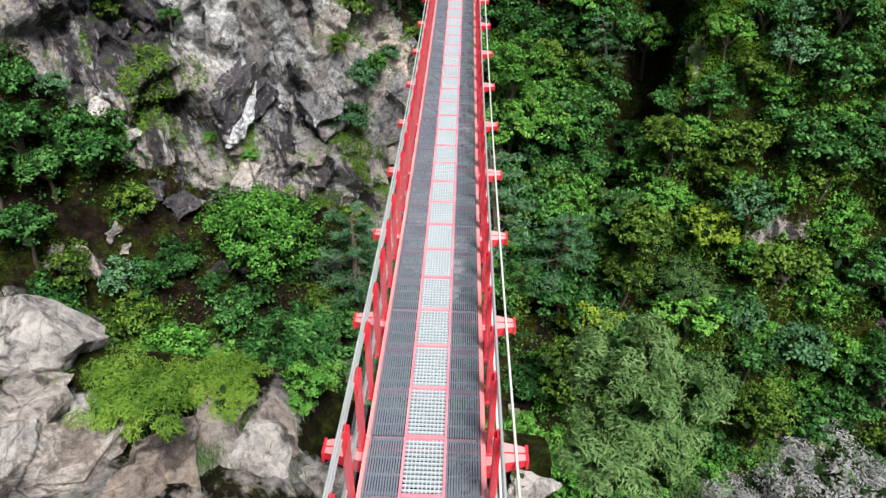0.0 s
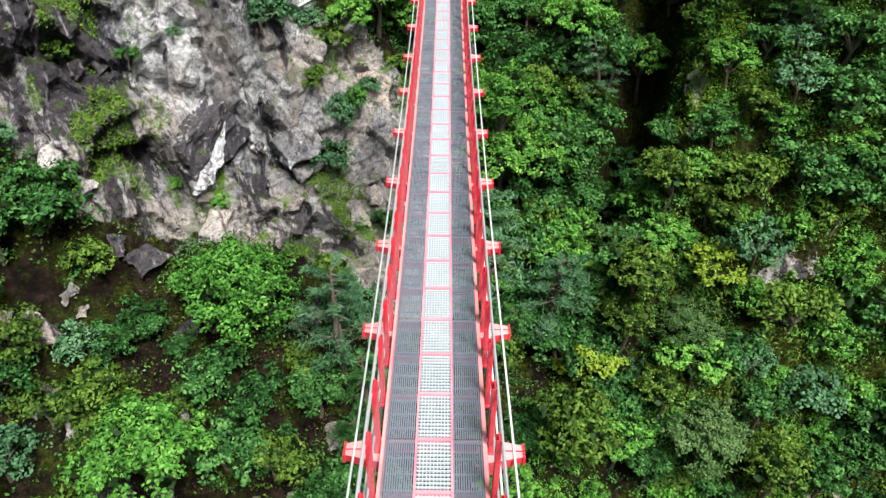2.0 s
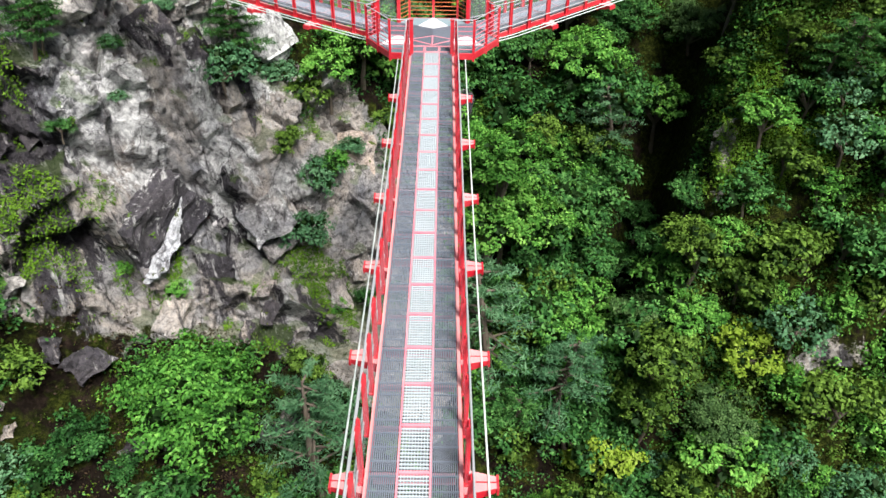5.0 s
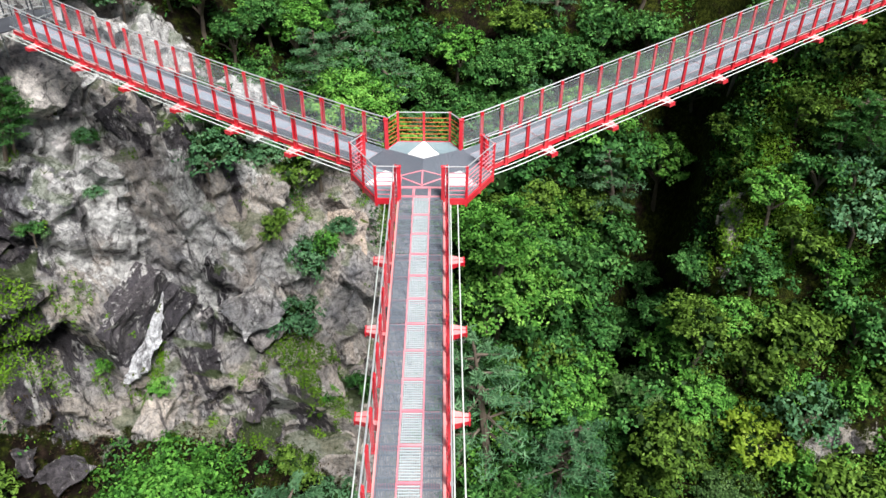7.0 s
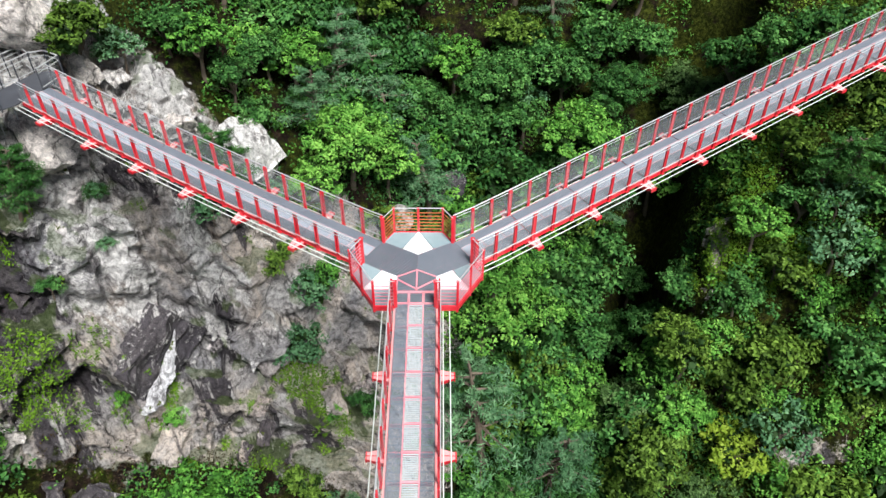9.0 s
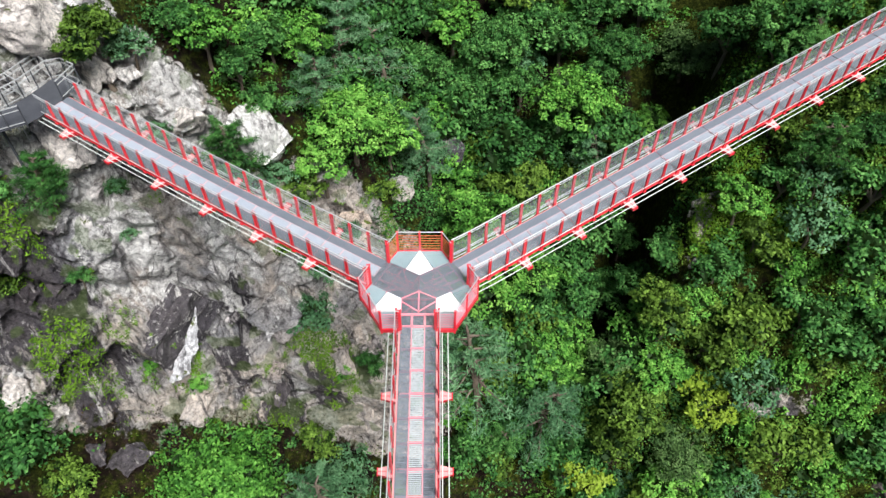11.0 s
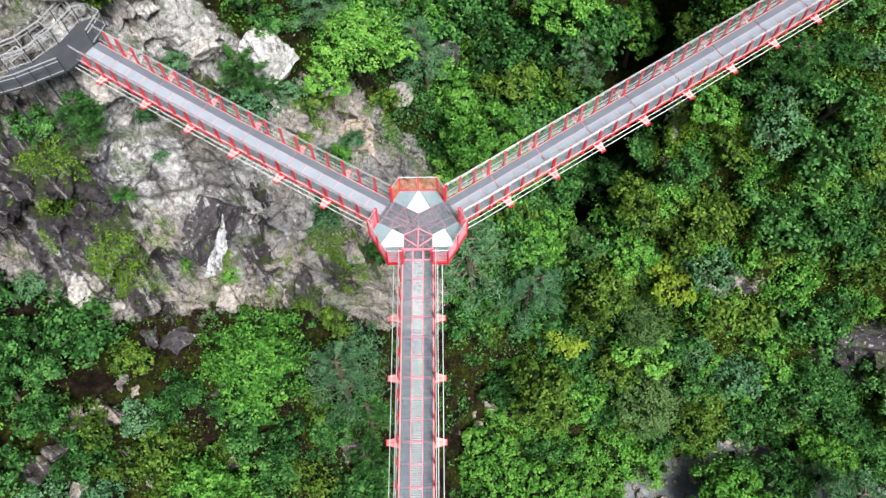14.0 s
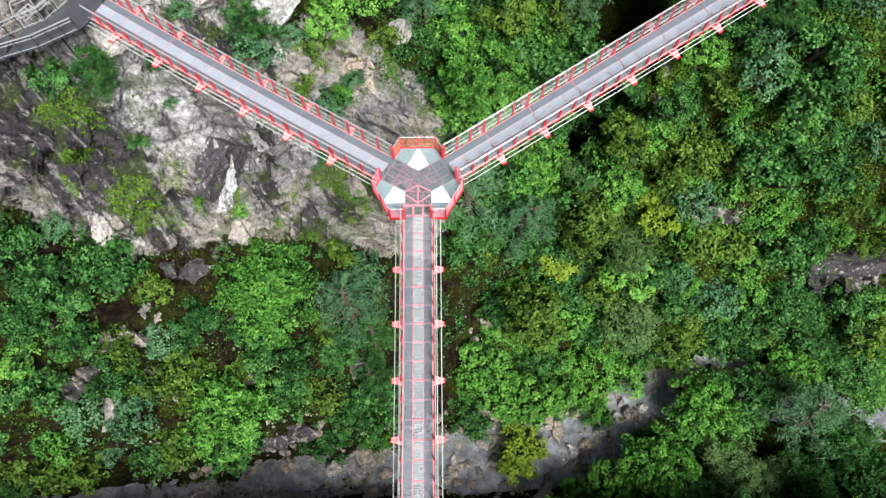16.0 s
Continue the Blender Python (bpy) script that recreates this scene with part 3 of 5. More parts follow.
def cross_beam(width=2 * HALF - 0.1, tall=0.16, thick=0.08, mat=None):
    b = Build()
    b.box(-thick / 2, thick / 2, -width / 2, width / 2, -0.06 - tall, -0.062)
    b.box(-thick * 0.8, thick * 0.8, -width / 2, width / 2, -0.08 - tall, -0.06 - tall)
    return b.mesh("cross_beam", mat or RED)


GRATING_ME, SIDE_ME, OUTRIGGER_ME, POST_ME, NET_ME, EDGE_ME = grating_panel(), side_grating(), outrigger(), post(), wire_net(), edge_beam()
ARM_ME, POST_WIDE_ME = grating_panel(ARM_GRATE, ARM_RIM, 0.03), post(0.082)
BEAM_ME, JOIST_ME = cross_beam(mat=PINK), cross_beam(tall=0.09, thick=0.06, mat=PINK)
SPAN_LABELS = {
    "main": "long red steel footbridge span with white and dark gratings",
    "cliff": "short red footbridge span climbing to a rocky cliff",
    "flank": "red footbridge span climbing over the wooded flank",
}


def build_span(key, angle, start, rise, end):
    """One arm: local x runs outwards from the hub, y to the left of it."""
    root = thing("footbridge_span", Matrix.Translation(HUB) @ pose(0, 0, 0, 0, 0, angle), SPAN_LABELS[key], "bridge", "arms of the bridge")
    first = 1.93 if key == "main" else 2.15

    def at(s, u=0.0, z=0.0, flip=False, scale=1.0):
        slope = math.degrees(math.atan2(rise(s + 0.5) - rise(s - 0.5), 1))
        m = pose(s, u, rise(s) + z, 0, -slope, 0)
        return m @ Matrix.Diagonal((scale, -1 if flip else 1, 1, 1))

    s = first
    while s < end - 0.5:
        run = min(3.0 if key != "flank" else 2.72 if s < 2.5 else 2.93, end - s)
        n = max(1, round(run))
        mid = at(s + run / 2)
        for u in (-HALF, HALF - 0.445):
            child("deck_grating", SIDE_ME, root, mid @ Matrix.Translation((-run / 2, u, 0)) @ Matrix.Diagonal((run / 3, 1, 1, 1)))
        for i in range(n):
            child("grating_panel", GRATING_ME if key == "main" else ARM_ME, root, mid @ Matrix.Translation((-run / 2 + i * run / n, 0, 0.004)) @ Matrix.Diagonal((run / n, 1, 1, 1)))
            if i:
                child("joist", JOIST_ME, root, mid @ Matrix.Translation((-run / 2 + i * run / n, 0, 0)))
        for side in (-1, 1):
            child("edge_beam", EDGE_ME, root, mid @ Matrix.Translation((-run / 2, side * (HALF + 0.04), 0)) @ Matrix.Diagonal((run / 3, 1, 1, 1)))
            for i in range(n):
                child("post", POST_ME if i else POST_WIDE_ME, root, pose(*at(s + i * run / n).translation) @ Matrix.Translation((0, side * (HALF + 0.13), 0)))
                child("wire_net", NET_ME, root, at(s + (i + 0.5) * run / n) @ Matrix.Translation((-run / n / 2, side * (HALF + 0.09), 0)) @ Matrix.Diagonal((run / n, 1, 1, 1)))
        if s > first + 0.1:
            child("cross_beam", BEAM_ME, root, at(s))
            for flip in (False, True):
                child("outrigger", OUTRIGGER_ME, root, at(s, flip=flip))
        s += run
    runs = [first + (end - first) * i / 40 for i in range(41)]
    for side in (-1, 1):
        for z, r in ((1.19, 0.019 if key == "main" else 0.027), (1.05, 0.015), (0.12, 0.018)):
            tube("handrail_cable" if z > 0.5 else "foot_cable", [(s, side * (HALF + 0.17), rise(s) + z) for s in runs], r, STEEL, root)
        for u in (1.0, 1.24):
            tube("wind_cable", [(s, side * u, rise(s) - 0.225) for s in runs], 0.02, CABLE, root, "pale sheathed cable")
    return root


for row in SPANS:
    build_span(*row)


# ---- the hub ----
def turned(points, degrees):
    c, g = math.cos(radians(degrees)), math.sin(radians(degrees))
    return [(c * x - g * y, g * x + c * y) for x, y in points]


def clip_bars(outline, along, pitch, width):
    """Strips across a convex outline, running along a direction."""
    d = Vector((math.cos(radians(along)), math.sin(radians(along))))
    e = Vector((-d.y, d.x))
    rel = [(Vector(p).dot(d), Vector(p).dot(e)) for p in outline]
    lo, hi = min(r[1] for r in rel), max(r[1] for r in rel)
    v, out = lo + pitch / 2, []
    while v < hi:
        cut = []
        for (a, p), (c, q) in zip(rel, rel[1:] + rel[:1]):
            if (p - v) * (q - v) < 0:
                cut.append(a + (c - a) * (v - p) / (q - p))
        if len(cut) == 2 and abs(cut[0] - cut[1]) > 0.04:
            out.append((d * min(cut) + e * v, d * max(cut) + e * v))
        v += pitch
    return out


def slatted(outline, along, pitch, width, name, mat, rim=None):
    b = Build()
    for p, q in clip_bars(outline, along, pitch, width):
        b.bar((*p, -0.02), (*q, -0.02), width, 0.04)
    for p, q in clip_bars(outline, along + 90, pitch * 6, width):
        b.bar((*p, -0.035), (*q, -0.035), 0.012, 0.02)
    if rim:
        for p, q in zip(outline, outline[1:] + outline[:1]):
            b.bar((*p, -0.03), (*q, -0.03), 0.05, 0.07, 1)
    return b.mesh(name, [mat, rim or mat])


hub = thing("junction_platform", Matrix.Translation(HUB), "red three-way bridge hub with white kite panels and railings", "platform")
for turn in (60, 180, 300):
    corridor = turned([(0, 0), (0.75, -0.433), (2.235, 0.42), (1.495, 1.70), (0, 0.866)], turn - 60)
    if turn == 300:
        corridor = [(0, -0.05), (-0.75, -0.45), (-0.75, -1.27), (0.75, -1.27), (0.75, -0.45)]
        child("see_through_grating", slatted(corridor, 0, 0.06, 0.016, "see_through_grating", DECK, PINK), hub)
    else:
        child("deck_grating", slatted(corridor, turn - 30, 0.075, 0.034, "hub_deck_grating", DECK), hub, None, "dark ribbed deck")
for x0, x1 in ((-0.74, -0.29), (-0.25, 0.25), (0.29, 0.74)):
    child("grating_panel", slatted([(x0, -1.9), (x1, -1.9), (x1, -1.33), (x0, -1.33)], 0, 0.06, 0.016, "gate_grating", DECK, PINK), hub, None, "square grating in a faded red frame")
for turn in (0, 120, 240):
    b = Build()
    b.prism(turned([(0, 0.88), (0.6, 1.23), (0.03, 2.29), (-0.03, 2.29), (-0.6, 1.23)], turn), -0.03, 0.012)
    child("white_panel", b.mesh("white_panel", WHITE), hub, None, "bright white deck panel")
    for side in (-1, 1):
        corner = [(side * 0.64, 1.25), (side * 1.36, 1.64), (side * 0.98, 2.29), (side * 0.06, 2.29)][::side]
        child("pale_grating", slatted(turned(corner, turn), turn + 60, 0.06, 0.038, "pale_grating", PALE), hub, None, "pale blue-grey grating")
    rim = [(1.40, 1.66), (1.0, 2.34), (-1.0, 2.34), (-1.40, 1.66)]
    for p, q in zip(turned(rim, turn), turned(rim[1:], turn)):
        b = Build()
        b.bar((*p, -0.12), (*q, -0.12), 0.07, 0.22)
        child("edge_beam", b.mesh("edge_beam", RED), hub)
        for k in range(6):
            b = Build()
            z = 0.14 + 0.165 * k
            b.bar((*p, z), (*q, z), 0.024, 0.024)
            child("rail_bar", b.mesh("rail_bar", ORANGE if turn == 0 else PINK), hub)
        b = Build()
        b.bar((*p, 1.2), (*q, 1.2), 0.045, 0.045, 0, 8)
        child("handrail", b.mesh("handrail", STEEL), hub, None, "bare steel handrail")
    for (x, y), wide in zip(turned(rim + [(0, 2.34)], turn), (0.13, 0.085, 0.085, 0.13, 0.085)):
        b = Build()
        b.bar((x, y, -0.3), (x, y, 1.2), wide, wide)
        b.bar((x, y, 1.195), (x, y, 1.215), wide * 1.25, wide * 1.25)
        child("post", b.mesh("hub_post", RED), hub)


for p, q in (((0, -0.1), (0, -1.2)), ((0, -1.15), (0.72, -0.62)), ((0, -1.15), (-0.72, -0.62))):
    b = Build()
    b.bar((*p, -0.005), (*q, -0.005), 0.06, 0.03)
    child("brace", b.mesh("brace", PINK), hub)


def hub_beams():
    """The bracing under the deck: a ring, spokes to the corners and bars across each arm's mouth."""
    ways = []
    for turn in (0, 120, 240):
        v, w = turned([(0, 0.866)], turn)[0], turned([(0, 0.866)], turn + 120)[0]
        ways += [((0, 0), v), (v, turned([(0, 2.3)], turn)[0]), (v, w)]
        m = turned([(0, -0.55)], turn)[0]
        ways += [((0, 0), turned([(0, -1.3)], turn)[0]), (m, turned([(-0.75, -1.28)], turn)[0]), (m, turned([(0.75, -1.28)], turn)[0])]
        ways += [(turned([(-0.75, y)], turn)[0], turned([(0.75, y)], turn)[0]) for y in (-1.3, -1.93)]
        ways += [(turned([(x, -0.4)], turn)[0], turned([(x, -1.95)], turn)[0]) for x in (-0.77, 0.77, -0.27, 0.27)]
    return ways


for (ax, ay), (bx_, by_) in hub_beams():
    b = Build()
    b.bar((ax, ay, -0.10), (bx_, by_, -0.10), 0.06, 0.1)
    child("brace", b.mesh("brace", PINK), hub)


# ---- the steel walkway at the cliff ----
walkway = thing("steel_walkway", pose(0, 0, 2.35), "grey steel walkway with double rails along the cliff", "walkway")
LANDING = [(-19.55, 8.75), (-18.85, 10.35), (-18.45, 11.9), (-19.4, 12.5), (-20.1, 12.2), (-20.9, 10.45), (-22.0, 9.0), (-23.2, 8.4), (-26.0, 7.8), (-26.0, 6.1), (-23.9, 6.4), (-22.0, 7.1), (-19.95, 8.3)]
for outline in (LANDING[:6] + LANDING[11:], [LANDING[5], LANDING[6], LANDING[11]], [LANDING[6], LANDING[7], LANDING[10], LANDING[11]]):
    b = Build()
    b.prism(outline, -0.05, 0.0)
    child("deck_plate", b.mesh("deck_plate", WALKWAY), walkway, None, "dark grey deck plate")
for k in range(7):
    x = -23.95 - 0.32 * k
    b = Build()
    b.box(x - 0.28, x, 6.3 - 0.02 * k, 8.05 - 0.04 * k, -0.1 - 0.13 * k, -0.06 - 0.13 * k)
    child("tread", b.mesh("tread", WALKWAY), walkway)
for line in (LANDING[9:][::-1], LANDING[1:9], [(-19.6, 13.5), (-20.9, 13.0), (-21.75, 11.1), (-22.75, 9.9), (-23.6, 9.4)]):
    for p, q in zip(line, line[1:]):
        run = math.dist(p, q)
        drop_p, drop_q = (-0.4 * max(0, -23.9 - v[0]) for v in (p, q))
        for z, thick in ((1.1, 0.05), (0.85, 0.035), (0.12, 0.035)):
            b = Build()
            b.bar((*p, z + drop_p), (*q, z + drop_q), thick)
            child("rail", b.mesh("rail", STEEL), walkway, None, "galvanised rail")
        for k in range(max(1, round(run / 0.9))):
            f = k / max(1, round(run / 0.9))
            x, y, z = p[0] + (q[0] - p[0]) * f, p[1] + (q[1] - p[1]) * f, drop_p + (drop_q - drop_p) * f
            b = Build()
            b.bar((x, y, -0.15 + z), (x, y, 1.12 + z), 0.05)
            child("rail_post", b.mesh("rail_post", WALKWAY), walkway)
for (px, py), (qx, qy) in zip([LANDING[5], LANDING[6], LANDING[7], LANDING[4]], [(-21.75, 11.1), (-22.75, 9.9), (-23.6, 9.4), (-20.9, 13.0)]):
    for z in (1.1, 0.1):
        b = Build()
        b.bar((px, py, z), (qx, qy, z), 0.045)
        child("cross_rail", b.mesh("cross_rail", STEEL), walkway)
for x, y in ((-21.6, 8.6), (-23.6, 7.6), (-25.6, 7.2)):
    b = Build()
    b.bar((x, y, height(x, y) - 3.6), (x, y, -0.05 - 0.4 * max(0, -23.9 - x)), 0.1)
    child("column", b.mesh("column", WALKWAY), walkway)
for cx, cy in ((-21.55, 10.6), (-22.9, 9.2)):
    b = Build()
    for k in range(4):
        u = -0.45 + 0.3 * k
        b.bar((cx + u * 0.6 - 0.3, cy + u * 0.8 + 0.25, 0.5), (cx + u * 0.6 + 0.3, cy + u * 0.8 - 0.25, 0.5), 0.05)
    b.bar((cx - 0.57, cy - 0.11, 0.5), (cx - 0.03, cy + 0.61, 0.5), 0.05)
    b.bar((cx + 0.03, cy - 0.61, 0.5), (cx + 0.57, cy + 0.11, 0.5), 0.05)
    for u, v in ((-0.57, -0.11), (-0.03, 0.61), (0.03, -0.61), (0.57, 0.11)):
        b.bar((cx + u, cy + v, -3.2), (cx + u, cy + v, 0.5), 0.05)
    child("ladder_frame", b.mesh("ladder_frame", STEEL), walkway, None, "pale steel ladder frame")
b = Build()
b.box(-0.3, 0.3, -0.012, 0.012, 0.0, 0.62)
sign = new("sign_board", b.mesh("sign_board", WHITE))
sign.matrix_basis = pose(-17.72, 10.28, 2.45, 8, 0, 150)
tagged(sign, "blank white sign board on the bridge rail", "sign")

# ---- rocks ----
def mark_rock(me, x, y, look_of):
    """How stained and how pale a rock is, and its material."""
    spot = np.array([x]), np.array([y])
    dark = float(region(*spot, DARK_FACES)[0]) + {"dark": 0.9, "dark_slab": 0.6}.get(look_of, 0.0)
    pale = float(region(*spot, PALE_FACES)[0]) + {"pale": 0.75, "pale_slab": 0.4, "quartz": 1.0}.get(look_of, 0.0)
    for key, value in (("dark_rock", dark), ("pale_rock", pale)):
        me.attributes.new(key, "FLOAT", "POINT").data.foreach_set("value", np.full(len(me.vertices), value, np.float32))
    me.materials.append(ROCKS_OF[look_of if look_of in ROCKS_OF else "slab" if "slab" in look_of else "grey"])


def boulder(x, y, size, turn, seed, label, look_of="grey", sink=0.35, z=None, way=None, name="boulder"):
    """An angular rock: a ball planed off by a dozen chance joints, with a rough skin."""
    rng = np.random.default_rng(seed)
    bm = bmesh.new()
    bmesh.ops.create_icosphere(bm, subdivisions=4, radius=1.0)
    joints = [(Vector(rng.normal(size=3)).normalized(), rng.uniform(0.42, 0.78)) for _ in range(11)]
    for v in bm.verts:
        for way, far in joints:
            over = v.co.dot(way) - far
            if over > 0:
                v.co -= way * over
        v.co += v.co.normalized() * (0.10 * noise.fractal(v.co * 2.2 + Vector((seed, 0, 0)), 0.7, 2.0, 5) - 0.06 * abs(noise.noise(v.co * 4 + Vector((0, seed, 0)))))
        v.co = Vector((v.co.x * size[0], v.co.y * size[1], v.co.z * size[2]))
    me = bpy.data.meshes.new(name)
    bm.to_mesh(me)
    bm.free()
    mark_rock(me, x, y, look_of)
    ob = new(name, me)
    ob.matrix_basis = pose(x, y, (height(x, y) if z is None else z) + size[2] * (0.5 - sink)) @ (Vector(way or (0, 0, 1)).to_track_quat("Z", "Y").to_matrix().to_4x4()) @ pose(0, 0, 0, 0, 0, turn)
    return tagged(ob, label, "rock")


def slab(x, y, size, turn, seed, label, look_of="slab", sink=0.35, name="cliff_rock"):
    """A block split from the cliff along its joints: a skewed box with crisp worn edges, lying on the slope."""
    rng = np.random.default_rng(seed)
    bm = bmesh.new()
    bmesh.ops.create_cube(bm, size=2.0)
    bmesh.ops.subdivide_edges(bm, edges=bm.edges[:], cuts=7, use_grid_fill=True)
    corners = rng.uniform(0.72, 1.25, (2, 2, 2, 3))
    for v in bm.verts:
        u = [(c + 1) / 2 for c in v.co]
        k = Vector((0, 0, 0))
        for i in (0, 1):
            for j in (0, 1):
                for m in (0, 1):
                    k += Vector(corners[i, j, m]) * ((u[0] if i else 1 - u[0]) * (u[1] if j else 1 - u[1]) * (u[2] if m else 1 - u[2]))
        p = Vector((v.co.x * k.x * size[0], v.co.y * k.y * size[1], v.co.z * k.z * size[2]))
        q = p * 0.9 + Vector((seed * 3.1, 0, 0))
        step = math.floor(2.2 * (0.5 + noise.noise(q * 0.8))) * 0.16
        way = Vector((v.co.x**5, v.co.y**5, v.co.z**5)).normalized()
        p += way * (0.22 * noise.fractal(q * 1.3, 0.9, 2.0, 4) - step)
        v.co = p
    me = bpy.data.meshes.new(name)
    bm.to_mesh(me)
    bm.free()
    mark_rock(me, x, y, look_of)
    e = 1.2
    slope_x, slope_y = (float(land(x + e, y, False)) - float(land(x - e, y, False))) / (2 * e), (float(land(x, y + e, False)) - float(land(x, y - e, False))) / (2 * e)
    out_way = Vector((-slope_x, -slope_y, 1)).normalized()
    m = out_way.to_track_quat("Z", "Y").to_matrix().to_4x4()
    ob = new(name, me)
    ob.matrix_basis = Matrix.Translation(Vector((x, y, height(x, y))) + out_way * size[2] * (0.5 - sink)) @ m @ pose(0, 0, 0, float(rng.normal() * 9), float(rng.normal() * 9), turn)
    return tagged(ob, label, "rock")


def vein(line, label):
    """A ragged seam of pale mineral standing a little proud of the face, as one mesh; line: x, y, z, half width."""
    sides, verts, faces = 12, [], []
    for a, c in zip(line, line[1:]):
        for i in range(7):
            x, y, z, r = (p + (q - p) * i / 7 for p, q in zip(a, c))
            for k in range(sides):
                g = 2 * math.pi * k / sides
                p = Vector((x + r * math.cos(g), y + r * math.sin(g), z))
                grow = 1.15 + 0.9 * noise.fractal(p * 1.9, 0.8, 2.0, 4)
                verts.append((x + r * grow * math.cos(g), y + r * grow * math.sin(g), z + 0.5 * r * math.sin(g)))
    for i in range(len(verts) // sides - 1):
        faces += [(i * sides + k, i * sides + (k + 1) % sides, (i + 1) * sides + (k + 1) % sides, (i + 1) * sides + k) for k in range(sides)]
    faces += [tuple(range(sides)), tuple(len(verts) - 1 - k for k in range(sides))]
    me = bpy.data.meshes.new("quartz_vein")
    me.from_pydata(verts, [], faces)
    mark_rock(me, line[0][0], line[0][1], "quartz")
    return tagged(new("quartz_vein", me), label, "rock")


rng_slab = random.Random(77)
laid = []
for size_of, wanted, apart in (((0.9, 1.4), 12, 3.4), ((0.35, 0.75), 70, 1.3)):
    tries = 0
    while wanted and tries < 4000:
        tries += 1
        x, y = rng_slab.uniform(-36, 3), rng_slab.uniform(-1, 21)
        if float(bareness(np.array([x]), np.array([y]))[0]) < 0.62 or any((x - a) ** 2 + (y - c) ** 2 < (apart * 0.62) ** 2 for a, c in laid):
            continue
        laid.append((x, y))
        a = rng_slab.uniform(*size_of)
        dark = x < -19 - 0.5 * (y - 6) and y < 7
        pale = not dark and y > 8.5 + 0.12 * (x + 10)
        label = "jointed slab of dark stained cliff rock" if dark else "jointed slab of pale cliff rock" if pale else "jointed slab of weathered grey cliff rock"
        slab(x, y, (a, a * rng_slab.uniform(0.5, 0.85), a * rng_slab.uniform(0.3, 0.5)), rng_slab.choice((25, 70, 115)) + rng_slab.uniform(-14, 14), 300 + len(laid), label, "dark_slab" if dark else "pale_slab" if pale else "slab")
        wanted -= 1

for k in range(22):
    x, y = rng_slab.uniform(-40, -3), rng_slab.uniform(-12.5, 1.0)
    a = rng_slab.uniform(0.7, 1.7)
    slab(x, y, (a, a * 0.7, a * 0.45), rng_slab.uniform(0, 180), 600 + k, "dark mossy rock on the wooded bench", "dark_slab" if k % 3 else "slab")

# ---- plants ----
def tube_points(b, pts, radii, sides=6):
    k = len(b.v)
    for i, p in enumerate(pts):
        way = (pts[min(i + 1, len(pts) - 1)] - pts[max(i - 1, 0)]).normalized()
        side = way.cross((0.3, 0.9, 0.2)).normalized()
        up = side.cross(way)
        b.v += [tuple(p + (side * math.cos(g) + up * math.sin(g)) * radii[i]) for g in (2 * math.pi * j / sides for j in range(sides))]
    for i in range(len(pts) - 1):
        b.f += [(k + i * sides + j, k + i * sides + (j + 1) % sides, k + (i + 1) * sides + (j + 1) % sides, k + (i + 1) * sides + j) for j in range(sides)]
        b.mi += [0] * sides


def leaf_mesh(name, centres, ways, length, width, mat, rng, droop=0.35, rise=0.0, inner=0):
    """Folded four-cornered leaves at the centres, facing along the ways; the last ones, inner in number, are big dark
    sprays added as crown shade.
    """
    n = len(centres)
    up = ways / np.maximum(np.linalg.norm(ways, axis=1, keepdims=True), 1e-6)
    rand = rng.normal(size=(n, 3))
    rand[:, 2] += rise
    along = rand - (rand * up).sum(1, keepdims=True) * up
    along /= np.maximum(np.linalg.norm(along, axis=1, keepdims=True), 1e-6)
    across = np.cross(up, along)
    size = rng.uniform(0.65, 1.25, (n, 1))
    L, W = length * size, width * size
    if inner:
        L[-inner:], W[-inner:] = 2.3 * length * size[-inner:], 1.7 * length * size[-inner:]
    base, tip = centres - along * L * 0.5, centres + along * L * 0.5 - up * L * droop * rng.uniform(0.2, 1.0, (n, 1))
    fold = up * W * 0.22
    verts = np.stack([base, centres + across * W * 0.5 + fold, tip, centres - across * W * 0.5 + fold], 1).reshape(-1, 3)
    me = bpy.data.meshes.new(name)
    me.vertices.add(4 * n)
    me.vertices.foreach_set("co", verts.astype(np.float32).ravel())
    me.loops.add(4 * n)
    me.loops.foreach_set("vertex_index", np.arange(4 * n, dtype=np.int32))
    me.polygons.add(n)
    me.polygons.foreach_set("loop_start", np.arange(0, 4 * n, 4, dtype=np.int32))
    me.update(calc_edges=True)
    me.materials.append(mat)
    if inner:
        me.materials.append(INNER_SHADE)
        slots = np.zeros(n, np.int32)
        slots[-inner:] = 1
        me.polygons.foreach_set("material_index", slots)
    return me


def sphere_ways(rng, n, low=-0.35):
    z = rng.uniform(low, 1.0, n)
    g = rng.uniform(0, 2 * np.pi, n)
    r = np.sqrt(1 - z * z)
    return np.stack([r * np.cos(g), r * np.sin(g), z], 1)


